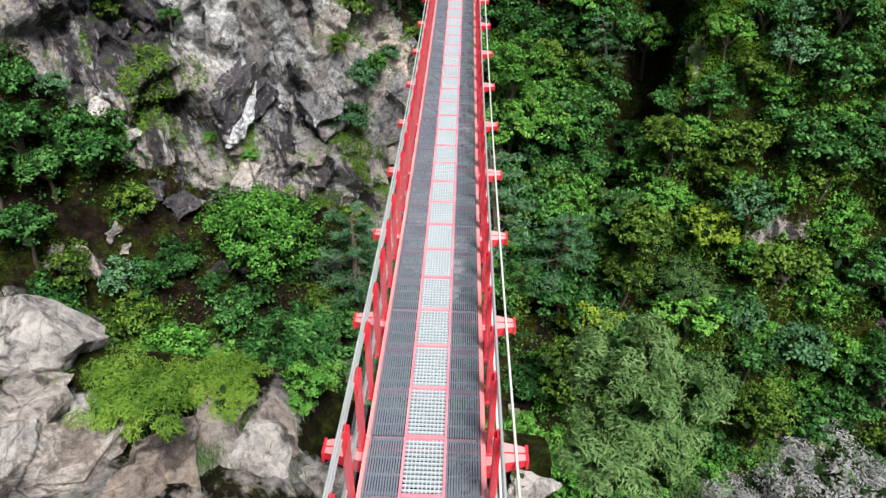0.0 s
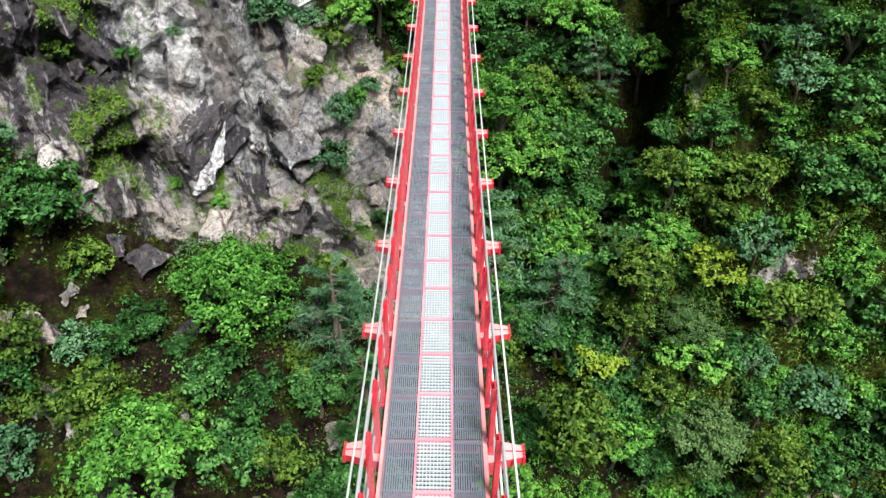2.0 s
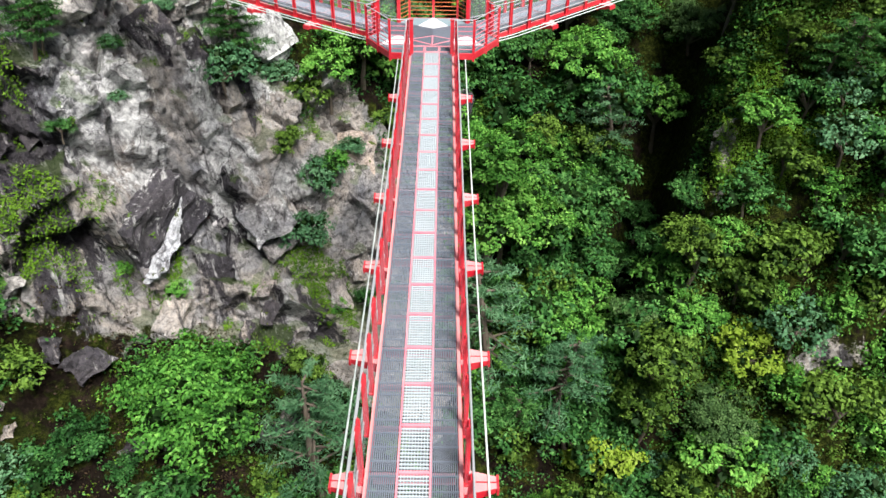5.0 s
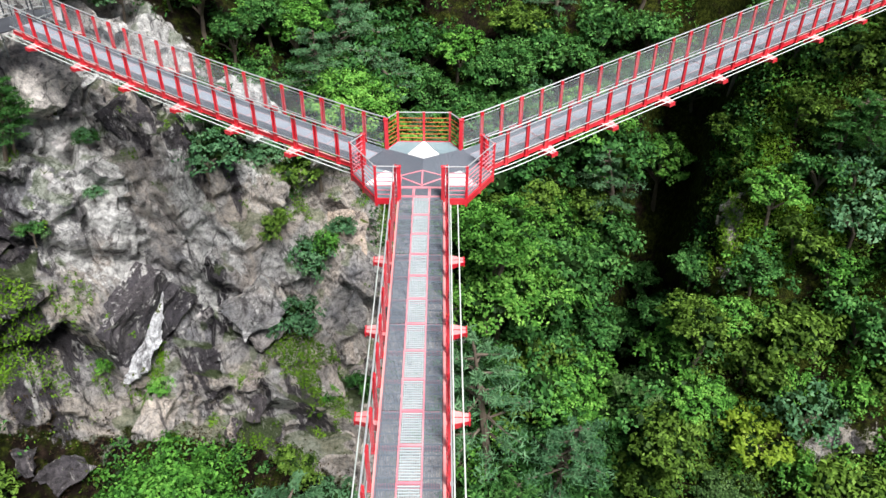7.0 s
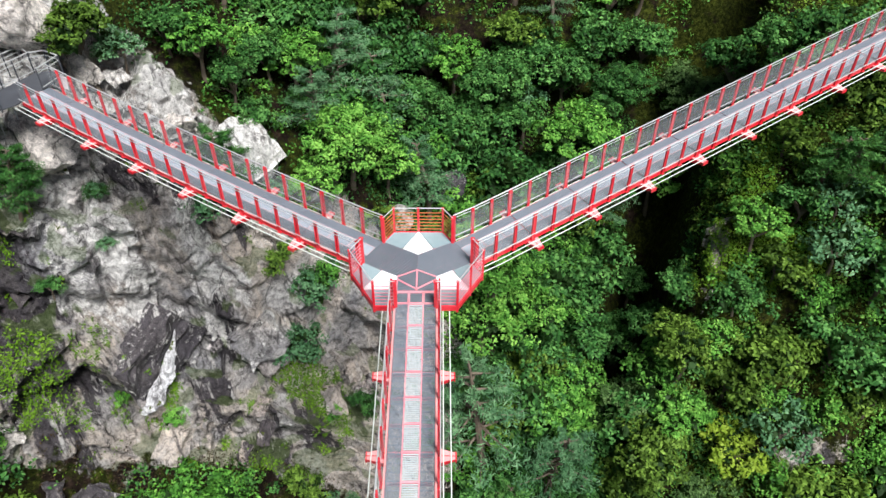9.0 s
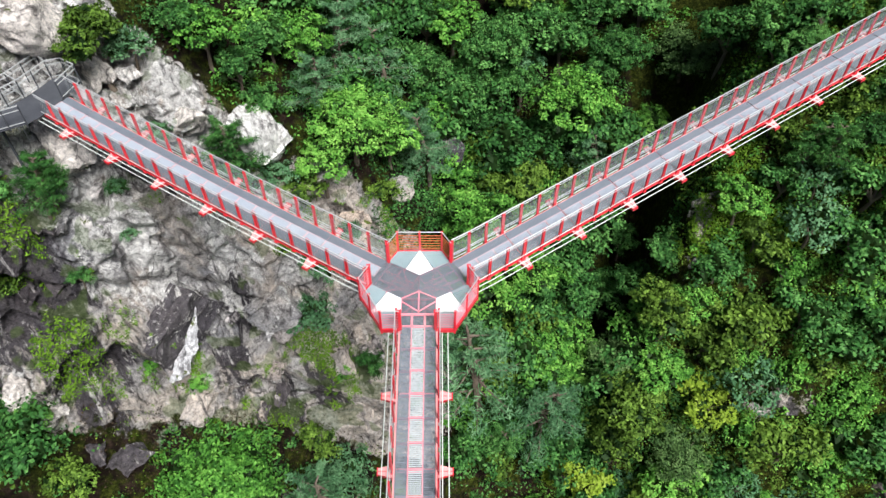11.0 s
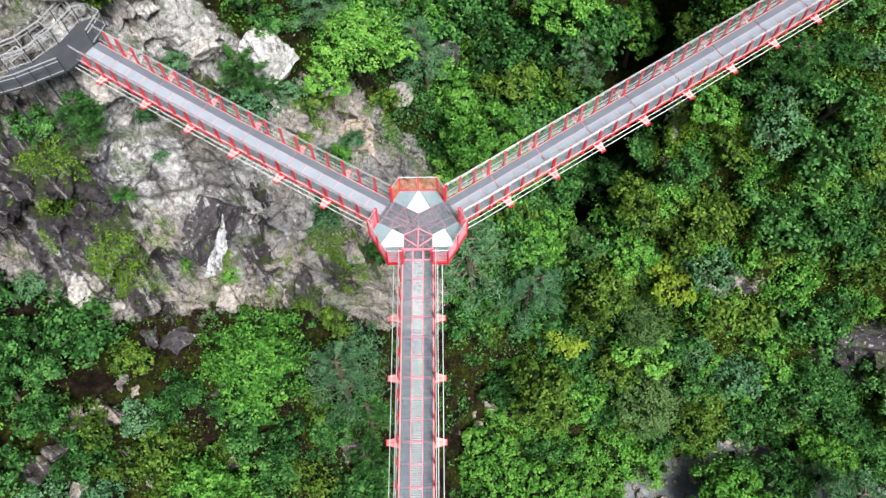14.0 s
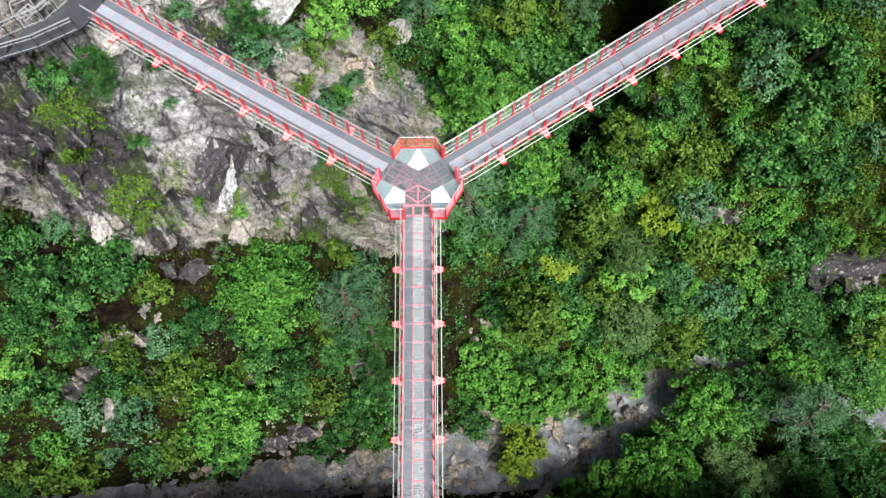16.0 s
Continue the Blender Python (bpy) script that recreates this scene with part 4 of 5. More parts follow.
def broadleaf(seed, name, label, spread, tall, lobes, leaves, length, leaf, category="tree", flat=0.75, slim=0.55, rise=0.0):
    """A tapered trunk that forks to clumps; every clump is made of sprays, every spray of leaves."""
    rng = np.random.default_rng(seed)
    root = new(name)
    tagged(root, label, category)
    lift = max(tall - spread * flat * 0.9, tall * 0.35)
    spots = sphere_ways(rng, lobes, -0.25)
    keep = np.array([0.72, 0.72, 0.72 * flat]) * spread
    centres = spots * keep * rng.uniform(0.55, 1.05, (lobes, 1)) + np.array([0, 0, lift])
    centres[0] = (0, 0, lift + 0.3 * spread * flat)
    radius = spread * rng.uniform(0.24, 0.42, lobes)
    b = Build()
    foot, fork = Vector((0, 0, -0.6)), Vector((rng.normal() * 0.1 * spread, rng.normal() * 0.1 * spread, lift * 0.55))
    thick = 0.035 * tall + 0.02
    tube_points(b, [foot, foot.lerp(fork, 0.5) + Vector((0.05 * tall * rng.normal(), 0, 0)), fork], [thick, thick * 0.8, thick * 0.6], 7)
    for c in centres[: min(lobes, 9)]:
        end = Vector(c)
        mid = fork.lerp(end, 0.5) + Vector((0, 0, 0.08 * spread))
        tube_points(b, [fork, mid, end], [thick * 0.5, thick * 0.3, thick * 0.1], 5)
    child("trunk", b.mesh("trunk", BARK), root)
    sprays = max(lobes * 7, 12)
    which = rng.choice(lobes, sprays, p=radius**2 / (radius**2).sum())
    s_way = sphere_ways(rng, sprays, -0.45)
    s_at = centres[which] + s_way * radius[which, None] * rng.uniform(0.7, 1.12, (sprays, 1)) * np.array([1, 1, 0.8])
    pick = rng.integers(0, sprays, leaves)
    size = spread * (0.125 if spread > 2 else 0.15)
    inner = sphere_ways(rng, leaves, -0.8)
    at = s_at[pick] + inner * size * rng.uniform(0.25, 1.0, (leaves, 1)) ** 0.6 * np.array([1.15, 1.15, 0.6])
    ways = 0.5 * s_way[pick] + 0.4 * inner + np.array([0, 0, 0.55]) + 0.38 * rng.normal(size=(leaves, 3))
    # Added dark sprays inside each lobe block light and stand in for shade.
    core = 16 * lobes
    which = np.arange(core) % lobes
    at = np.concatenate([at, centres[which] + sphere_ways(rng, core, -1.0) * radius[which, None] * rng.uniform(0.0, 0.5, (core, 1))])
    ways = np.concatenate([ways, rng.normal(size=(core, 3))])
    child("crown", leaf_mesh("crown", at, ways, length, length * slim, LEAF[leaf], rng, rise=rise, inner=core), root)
    return root


def pine(seed, name, label, spread, tall, leaves, leaf="blue"):
    """A leaning trunk with flat sprays of needles in loose tiers."""
    rng = np.random.default_rng(seed)
    root = new(name)
    tagged(root, label, "tree")
    b = Build()
    top = Vector((rng.normal() * 0.1 * tall, rng.normal() * 0.1 * tall, tall))
    tube_points(b, [Vector((0, 0, -0.6)), top * 0.5 + Vector((0.05 * tall, 0, 0)), top], [0.03 * tall, 0.022 * tall, 0.006 * tall], 7)
    arms, tips = 26, []
    for i in range(arms):
        h = 0.35 + 0.65 * (i + 0.5) / arms
        g, reach = i * 2.4 + rng.normal() * 0.3, spread * (1.12 - 0.75 * h) * rng.uniform(0.75, 1.25)
        start = top * h
        end = start + Vector((math.cos(g) * reach, math.sin(g) * reach, 0.12 * reach + 0.1 * rng.normal()))
        tube_points(b, [start, start.lerp(end, 0.6) - Vector((0, 0, 0.04 * reach)), end], [0.01 * tall, 0.006 * tall, 0.003 * tall], 4)
        tips += [(start.lerp(end, f), 0.30 * reach * (0.7 + 0.4 * rng.random())) for f in (0.5, 0.75, 1.0)]
    child("trunk", b.mesh("trunk", BARK), root)
    pick = rng.integers(0, len(tips), leaves)
    where, size = np.array([tuple(t[0]) for t in tips]), np.array([t[1] for t in tips])
    inner = sphere_ways(rng, leaves, -0.7)
    at = where[pick] + inner * size[pick, None] * rng.uniform(0.2, 1, (leaves, 1)) * np.array([1.2, 1.2, 0.4])
    ways = np.array([0, 0, 0.7]) + 0.7 * rng.normal(size=(leaves, 3))
    child("crown", leaf_mesh("crown", at, ways, 0.30, 0.05, LEAF[leaf], rng, 0.1), root)
    return root


PLANTS = {
    "tree_b": broadleaf(2, "broadleaf_tree", "dark green broadleaf tree with an uneven crown", 3.2, 6.5, 26, 2700, 0.31, "deep"),
    "tree_l": broadleaf(21, "broadleaf_tree", "large bright green broadleaf tree with a domed crown", 4.8, 8.5, 40, 9000, 0.30, "fresh"),
    "tree_bl": broadleaf(22, "broadleaf_tree", "large dark green broadleaf tree with a domed crown", 4.6, 8.5, 38, 6800, 0.32, "deep"),
    "tree_cl": broadleaf(23, "broadleaf_tree", "green broadleaf tree with a full rounded crown", 3.6, 7.0, 26, 6000, 0.27, "fresh"),
    "tree_dl": broadleaf(24, "broadleaf_tree", "olive green tree with a broad ragged crown", 3.9, 6.8, 28, 6500, 0.25, "sage"),
    "tree_t": broadleaf(25, "broadleaf_tree", "tall bright green broadleaf tree beside the bridge hub", 3.7, 13.0, 28, 6500, 0.27, "fresh"),
    "tree_c": broadleaf(3, "broadleaf_tree", "green broadleaf tree with a loose open crown", 2.6, 5.5, 18, 2500, 0.28, "fresh"),
    "tree_d": broadleaf(4, "broadleaf_tree", "olive green tree with a ragged crown", 2.6, 5.0, 19, 2500, 0.26, "olive"),
    "pine": pine(5, "pine_tree", "blue-green pine with flat sprays of needles", 2.5, 6.5, 4000),
    "pine_b": pine(6, "pine_tree", "small dark pine with a leaning trunk", 1.9, 4.6, 3600, "deep"),
    "shrub": broadleaf(7, "shrub", "dark leafy green shrub on the slope", 1.5, 1.9, 13, 1500, 0.155, "deep", "shrub", 0.7),
    "shrub_b": broadleaf(8, "shrub", "fresh green shrub with broad leaves", 1.4, 1.8, 13, 1500, 0.155, "fresh", "shrub", 0.7),
    "shrub_c": broadleaf(9, "shrub", "olive brown low shrub", 1.3, 1.4, 12, 1300, 0.145, "olive", "shrub", 0.6),
    "shrub_d": broadleaf(10, "shrub", "blue-green shrub with fine leaves", 1.4, 1.7, 13, 1400, 0.145, "blue", "shrub", 0.7),
    "shrub_y": broadleaf(11, "shrub", "bright yellow-green leafy bush", 1.5, 2.4, 12, 1900, 0.17, "yellow", "shrub", 0.8),
    "fine": broadleaf(12, "shrub", "fine-leaved green shrub near the bridge", 1.2, 1.7, 12, 3600, 0.12, "fresh", "shrub", 0.7, 0.4),
    "fine_b": broadleaf(13, "shrub", "fine-leaved dark shrub near the bridge", 1.3, 1.9, 12, 3600, 0.13, "deep", "shrub", 0.7, 0.4),
    "willow": broadleaf(14, "willow_bush", "large grey-green willow bush with narrow leaves", 2.2, 8.6, 30, 19000, 0.18, "sage", "shrub", 0.95, 0.22, 0.6),
    "juniper": broadleaf(15, "juniper_bush", "bright spreading juniper bush on rock", 1.0, 0.85, 16, 13000, 0.075, "lime", "shrub", 0.42, 0.2, 1.6),
    "dead": broadleaf(16, "dead_bush", "grey leafless lichen-covered bush", 1.1, 1.6, 15, 5200, 0.075, "grey", "shrub", 0.8, 0.25, 0.5),
}
planted = set()


def plant(kind, x, y, scale=1.0, turn=0.0, sink=0.0, z=None):
    m = pose(x, y, (height(x, y) if z is None else z) - sink, 0, 0, turn) @ Matrix.Diagonal((scale, scale, scale, 1))
    if kind in planted:
        return copy_thing(PLANTS[kind], m)
    planted.add(kind)
    PLANTS[kind].matrix_basis = m
    return PLANTS[kind]

TAKEN = []

# the full crown that stands alone on the bench
plant("tree_l", -13.3, -1.2, 0.93, 40, 2.6)
TAKEN.append((-13.3, -1.2, 2.6))

# the tall crown beside the hub
plant("tree_t", 4.4, 15.6, 1.0, 20, 0.2)
TAKEN.append((4.4, 15.6, 2.0))

# trees and shrubs on the bench below the cliff
for kind, x, y, scale in (
    ("tree_cl", -17.1, -10.9, 1.13),
    ("tree_b", -18.6, -12.6, 0.93),
    ("tree_b", -27.2, -3.0, 0.89),
    ("tree_b", -26.2, -3.2, 0.68),
    ("tree_b", -26.9, -6.0, 0.75),
    ("tree_b", -28.8, -5.0, 0.83),
    ("shrub_c", -22.0, -1.4, 1.60),
    ("shrub_d", -22.2, -4.7, 1.56),
    ("shrub", -11.4, -6.1, 1.67),
    ("shrub_c", -23.2, -8.1, 1.35),
    ("shrub", -25.9, -7.7, 1.07),
    ("tree_d", -31.8, -14.4, 1.32),
    ("tree_b", -25.3, -13.4, 0.94),
    ("tree_b", -39.9, -16.0, 0.73),
    ("pine", -6.1, -2.9, 1.41),
    ("pine_b", -4.3, -6.9, 1.18),
    ("tree_b", -6.8, -10.2, 0.85),
    ("shrub", -10.4, -11.7, 1.22),
    ("shrub_d", -28.9, -10.3, 1.26),
    ("shrub_c", -21.1, -6.3, 1.15),
    ("shrub", -18.7, -2.9, 0.81),
    ("shrub", -14.1, -5.5, 1.11),
    ("shrub_c", -20.0, -8.5, 1.24),
):
    plant(kind, x, y, scale, 137 * x, 0.15)
    TAKEN.append((x, y, scale * (1.5 if kind[0] != "s" else 1.0)))


# lower growth on the bench
for kind, x, y, scale in (
    ("shrub", -24.0, -0.9, 1.45),
    ("shrub_b", -23.4, 0.4, 1.19),
    ("shrub_b", -30.9, -7.6, 1.32),
    ("shrub", -30.5, -9.3, 1.24),
    ("shrub_c", -24.9, -5.5, 1.20),
    ("shrub_d", -25.2, -10.8, 1.26),
    ("shrub_b", -31.7, -12.6, 1.65),
    ("shrub_c", -22.4, -11.9, 1.58),
    ("tree_b", -7.8, -5.3, 0.72),
    ("pine_b", -5.0, -4.4, 1.00),
    ("shrub_c", -10.2, -8.6, 1.24),
    ("shrub", -4.7, -9.4, 1.32),
    ("shrub", -13.0, -8.8, 1.21),
    ("shrub", -28.7, -1.0, 1.10),
    ("shrub", -20.4, -4.2, 0.84),
    ("shrub_d", -5.9, 1.6, 1.11),
    ("shrub_c", -7.7, 2.6, 0.86),
    ("shrub_c", -36.4, -14.5, 1.77),
    ("shrub_b", -5.9, -11.3, 1.30),
):
    plant(kind, x, y, scale, 137 * x, 0.15)
    TAKEN.append((x, y, scale * (1.5 if kind[0] != "s" else 1.0)))


# trees by the stream
for kind, x, y, scale in (
    ("tree_dl", 20.9, -0.5, 0.92),
    ("tree_c", 19.7, 3.1, 1.08),
    ("shrub_y", 12.9, 5.3, 1.29),
    ("tree_d", 10.9, 0.8, 1.23),
    ("tree_b", 30.2, -1.7, 1.06),
    ("tree_bl", 35.6, -0.4, 0.87),
    ("tree_b", 33.1, -0.8, 0.92),
    ("shrub_b", 18.2, -3.5, 1.85),
    ("shrub_b", 20.9, -5.0, 1.97),
    ("tree_c", 5.3, -4.2, 1.01),
    ("tree_c", 7.3, -7.2, 1.01),
    ("tree_c", 10.5, -8.0, 1.08),
    ("shrub_y", 9.2, -12.9, 1.77),
    ("tree_cl", 28.2, -9.3, 1.05),
    ("tree_dl", 30.6, -14.0, 1.01),
    ("tree_cl", 22.6, -15.3, 1.16),
    ("tree_dl", 35.0, -15.9, 0.78),
    ("pine", 38.6, -10.7, 1.25),
    ("tree_bl", 43.0, -5.4, 1.08),
    ("tree_cl", 46.6, -7.0, 0.90),
    ("tree_bl", 42.2, -11.7, 0.93),
    ("shrub_b", 17.7, -8.8, 1.31),
    ("tree_b", 34.5, -7.0, 1.05),
    ("tree_cl", 38.2, -5.2, 0.86),
):
    plant(kind, x, y, scale, 137 * x, 0.15)
    TAKEN.append((x, y, scale * (1.5 if kind[0] != "s" else 1.0)))


# lower growth by the stream
for kind, x, y, scale in (
    ("tree_bl", 37.8, -16.0, 0.81),
    ("tree_b", 43.6, -16.1, 1.30),
    ("tree_c", 18.6, -16.3, 1.09),
    ("shrub_b", 15.1, -7.0, 1.39),
    ("tree_c", 14.2, 0.5, 0.95),
    ("tree_b", 16.7, -1.0, 0.71),
    ("tree_d", 25.0, -2.4, 0.98),
    ("tree_b", 24.8, 0.5, 0.76),
    ("shrub", 7.2, 1.9, 1.09),
    ("tree_d", 17.3, 2.2, 0.84),
    ("tree_b", 31.2, -6.1, 0.76),
    ("tree_b", 39.7, -2.4, 0.94),
    ("tree_d", 43.1, -2.2, 1.04),
    ("shrub_b", 32.6, 1.8, 1.64),
    ("shrub_d", 28.2, 1.6, 1.59),
    ("shrub", 4.6, -9.5, 1.11),
    ("shrub_b", 6.6, -0.3, 1.00),
    ("tree_b", 32.8, -10.0, 0.84),
    ("shrub_b", 4.1, -6.9, 1.18),
):
    plant(kind, x, y, scale, 137 * x, 0.15)
    TAKEN.append((x, y, scale * (1.5 if kind[0] != "s" else 1.0)))


# right flank
for kind, x, y, scale in (
    ("shrub_y", 21.3, 7.3, 1.35),
    ("shrub_d", 24.3, 7.6, 1.51),
    ("tree_c", 21.8, 15.1, 0.71),
    ("tree_dl", 19.7, 4.8, 0.78),
    ("shrub_y", 12.4, 5.5, 1.59),
    ("tree_dl", 15.5, 11.7, 0.77),
    ("tree_d", 17.5, 11.2, 0.88),
    ("tree_b", 14.3, 18.2, 1.00),
    ("tree_b", 17.6, 17.3, 0.79),
    ("shrub_b", 30.7, 6.5, 1.44),
    ("shrub_b", 32.1, 7.1, 1.30),
    ("shrub", 26.9, 9.9, 1.37),
    ("shrub_c", 24.5, 10.2, 1.64),
    ("tree_b", 18.5, 16.4, 0.66),
    ("shrub_b", 25.7, 12.2, 1.30),
    ("shrub", 30.6, 9.1, 1.61),
    ("shrub_d", 26.8, 13.5, 1.36),
    ("shrub", 29.4, 12.0, 1.54),
    ("tree_cl", 9.4, 12.1, 0.75),
    ("tree_c", 11.4, 14.0, 0.87),
    ("tree_b", 12.3, 10.4, 0.72),
    ("tree_d", 16.0, 7.5, 0.96),
    ("shrub_c", 22.2, 10.8, 1.42),
    ("shrub_c", 26.8, 4.5, 1.71),
):
    plant(kind, x, y, scale, 137 * x, 0.15)
    TAKEN.append((x, y, scale * (1.5 if kind[0] != "s" else 1.0)))


# lower growth on the right flank
for kind, x, y, scale in (
    ("shrub_b", 30.4, 4.0, 1.66),
    ("shrub", 34.0, 4.3, 1.57),
    ("tree_c", 17.5, 9.0, 0.73),
    ("shrub_b", 23.0, 9.1, 1.15),
    ("shrub_c", 21.0, 10.0, 1.30),
    ("shrub_c", 29.6, 8.2, 1.35),
    ("shrub_b", 27.1, 7.9, 1.17),
    ("shrub_b", 31.6, 10.7, 1.23),
    ("shrub_c", 23.6, 13.8, 1.18),
    ("shrub", 21.2, 13.0, 1.09),
    ("shrub_b", 19.8, 12.0, 1.30),
    ("shrub", 24.5, 15.7, 1.01),
    ("shrub_d", 26.8, 15.3, 1.15),
    ("shrub", 29.8, 14.2, 1.36),
    ("pine_b", 27.4, 15.8, 0.93),
    ("tree_b", 29.2, 16.0, 0.62),
    ("tree_b", 10.4, 8.5, 0.63),
    ("tree_d", 14.6, 6.0, 0.84),
    ("pine_b", 6.6, 7.7, 0.95),
    ("shrub_b", 24.4, 5.7, 1.28),
    ("shrub_b", 19.1, 9.4, 1.13),
    ("pine_b", 25.4, 16.5, 0.92),
):
    plant(kind, x, y, scale, 137 * x, 0.15)
    TAKEN.append((x, y, scale * (1.5 if kind[0] != "s" else 1.0)))


# ravine and back woods
for kind, x, y, scale in (
    ("tree_l", 5.0, 16.2, 1.10),
    ("pine", 4.6, 9.4, 1.37),
    ("pine", 8.6, 8.3, 1.03),
    ("pine_b", 2.8, 11.4, 1.13),
    ("tree_cl", 8.9, 17.6, 0.74),
    ("tree_d", 8.1, 23.2, 0.79),
    ("shrub_b", 3.6, 22.6, 1.18),
    ("tree_cl", 11.6, 26.9, 0.92),
    ("tree_l", -5.2, 18.8, 0.77),
    ("tree_c", -7.1, 16.1, 0.69),
    ("tree_c", -2.8, 20.6, 0.77),
    ("tree_cl", -8.7, 22.1, 0.67),
    ("tree_b", -10.5, 21.0, 0.66),
    ("tree_b", -11.7, 17.8, 0.60),
    ("tree_bl", -0.9, 29.8, 0.70),
    ("tree_b", 2.9, 30.0, 0.86),
    ("tree_bl", 5.6, 31.9, 0.85),
    ("tree_b", 11.2, 31.7, 0.94),
    ("tree_bl", 15.9, 31.3, 0.69),
    ("tree_dl", 21.4, 30.9, 0.91),
    ("tree_b", 22.7, 27.4, 0.91),
    ("tree_c", 18.9, 28.1, 1.07),
    ("tree_b", -4.6, 27.5, 0.86),
):
    plant(kind, x, y, scale, 137 * x, 0.15)
    TAKEN.append((x, y, scale * (1.5 if kind[0] != "s" else 1.0)))


# between the back woods
for kind, x, y, scale in (
    ("tree_d", -18.2, 14.4, 0.71),
    ("shrub_d", -17.1, 15.8, 0.81),
    ("tree_c", -13.3, 17.8, 0.73),
    ("tree_b", -14.9, 17.5, 0.53),
    ("pine", -6.6, 23.0, 0.85),
    ("tree_b", -0.5, 33.9, 0.89),
    ("pine", -3.0, 26.0, 0.82),
    ("tree_b", 7.6, 29.8, 0.78),
    ("tree_c", 1.9, 33.4, 0.98),
    ("tree_b", 14.1, 29.8, 0.71),
    ("tree_b", 23.1, 22.6, 0.76),
    ("tree_bl", 25.1, 20.4, 0.47),
    ("tree_b", 5.7, 25.1, 0.69),
    ("tree_b", 4.3, 27.9, 0.62),
    ("shrub_b", 12.0, 22.1, 1.21),
    ("tree_b", 17.4, 23.4, 0.68),
    ("tree_b", 9.0, 21.0, 0.55),
    ("pine", -7.5, 19.7, 0.65),
    ("shrub", -10.8, 17.7, 0.69),
    ("shrub_b", 2.4, 25.7, 0.99),
    ("shrub_c", -3.3, 17.9, 0.66),
):
    plant(kind, x, y, scale, 137 * x, 0.15)
    TAKEN.append((x, y, scale * (1.5 if kind[0] != "s" else 1.0)))


# on the cliff
for kind, x, y, scale in (
    ("pine_b", -21.1, 7.5, 0.77),
    ("shrub", -23.7, 7.8, 0.67),
    ("pine_b", -11.8, 14.6, 0.96),
    ("shrub_d", -8.5, 9.9, 1.05),
    ("shrub_d", -16.3, 13.5, 0.56),
    ("shrub_d", -10.0, 14.8, 0.65),
    ("shrub_c", -8.5, 15.2, 0.84),
    ("shrub_d", -18.1, 10.0, 0.33),
    ("shrub_d", -17.7, 8.6, 0.31),
    ("shrub_d", -12.6, 12.3, 1.14),
    ("shrub_d", -7.8, 12.7, 0.96),
    ("shrub_b", -6.6, 13.2, 0.76),
    ("shrub_c", -9.4, 12.4, 0.74),
    ("shrub_d", -5.8, 14.4, 0.60),
    ("shrub_b", -18.6, 5.3, 0.44),
    ("shrub_b", -15.2, 4.9, 0.61),
    ("shrub", -19.8, 5.7, 0.36),
    ("shrub", -18.0, 10.1, 0.33),
    ("pine_b", -20.9, 8.1, 0.62),
    ("shrub_c", -23.7, 5.5, 0.79),
    ("shrub_b", -6.4, 8.2, 0.58),
    ("shrub_y", -16.6, 6.8, 0.34),
    ("shrub", -4.4, 8.7, 0.56),
):
    plant(kind, x, y, scale, 137 * x, 0.25, surface(x, y))
    TAKEN.append((x, y, scale * (1.5 if kind[0] != "s" else 1.0)))

ROCKS = (
    (-16.2, 7.4, 1.7, 1.1, 2.0, 65, "grey", "tilted grey slab on the cliff face"),
    (-14.9, 14.7, 2.1, 1.5, 2.0, -35, "pale", "pale cracked cliff-top rock"),
    (-11.0, 16.2, 1.9, 1.1, 2.9, 70, "grey", "thin upright rock fin"),
    (0.1, 25.5, 2.6, 2.0, 3.4, 60, "dark", "dark banded rock among trees"),
    (-2.3, 19.3, 1.4, 1.1, 1.3, 10, "grey", "grey boulder above the ravine"),
    (-21.0, 14.7, 3.2, 2.1, 2.5, -30, "pale", "rounded pale boulder behind the walkway"),
    (-23.8, 1.3, 1.1, 0.9, 1.6, 10, "pale", "pale split boulder below the cliff"),
    (-20.3, 11.2, 3.2, 2.1, 2.2, -30, "pale", "pale ledge below the walkway"),
    (38.3, 3.4, 5.4, 3.5, 2.7, 20, "dark", "dark purple-brown rock outcrop"),
    (26.0, 5.0, 1.7, 0.7, 0.6, 5, "tan", "brown rock ledge in the scrub"),
    (36.0, 2.8, 2.0, 1.0, 0.7, -20, "tan", "brown split rock in scrub"),
    (21.6, -8.5, 1.9, 1.7, 1.3, 0, "grey", "grey stream boulder by water"),
    (16.9, -12.1, 1.7, 1.3, 1.2, 30, "pale", "pale stream boulder by water"),
    (13.9, -10.9, 1.3, 1.1, 0.9, 30, "pale", "small pale stream boulder"),
    (-6.2, -34.3, 1.3, 1.0, 0.8, 10, "pale", "big pale weathered boulder by the bridge"),
    (-2.5, -36.2, 0.8, 0.5, 0.4, -25, "pale", "rounded lichened boulder by the bridge"),
    (-5.6, -36.3, 0.7, 0.6, 0.5, 40, "pale", "pale boulder at the near outcrop"),
    (-1.7, -35.9, 0.6, 0.4, 0.3, 15, "pale", "pale rock under the bridge"),
    (1.5, -35.6, 0.6, 0.4, 0.3, -10, "pale", "pale rock beside the bridge"),
    (5.4, -35.9, 0.8, 0.55, 0.45, 25, "pale", "pale rock below dry bushes"),
)
for i, (x, y, a, c, d, turn, look_of, label) in enumerate(ROCKS):
    boulder(x, y, (a, c, d), turn, 20 + i, label, look_of, 0.35 if y > -30 else 0.5)

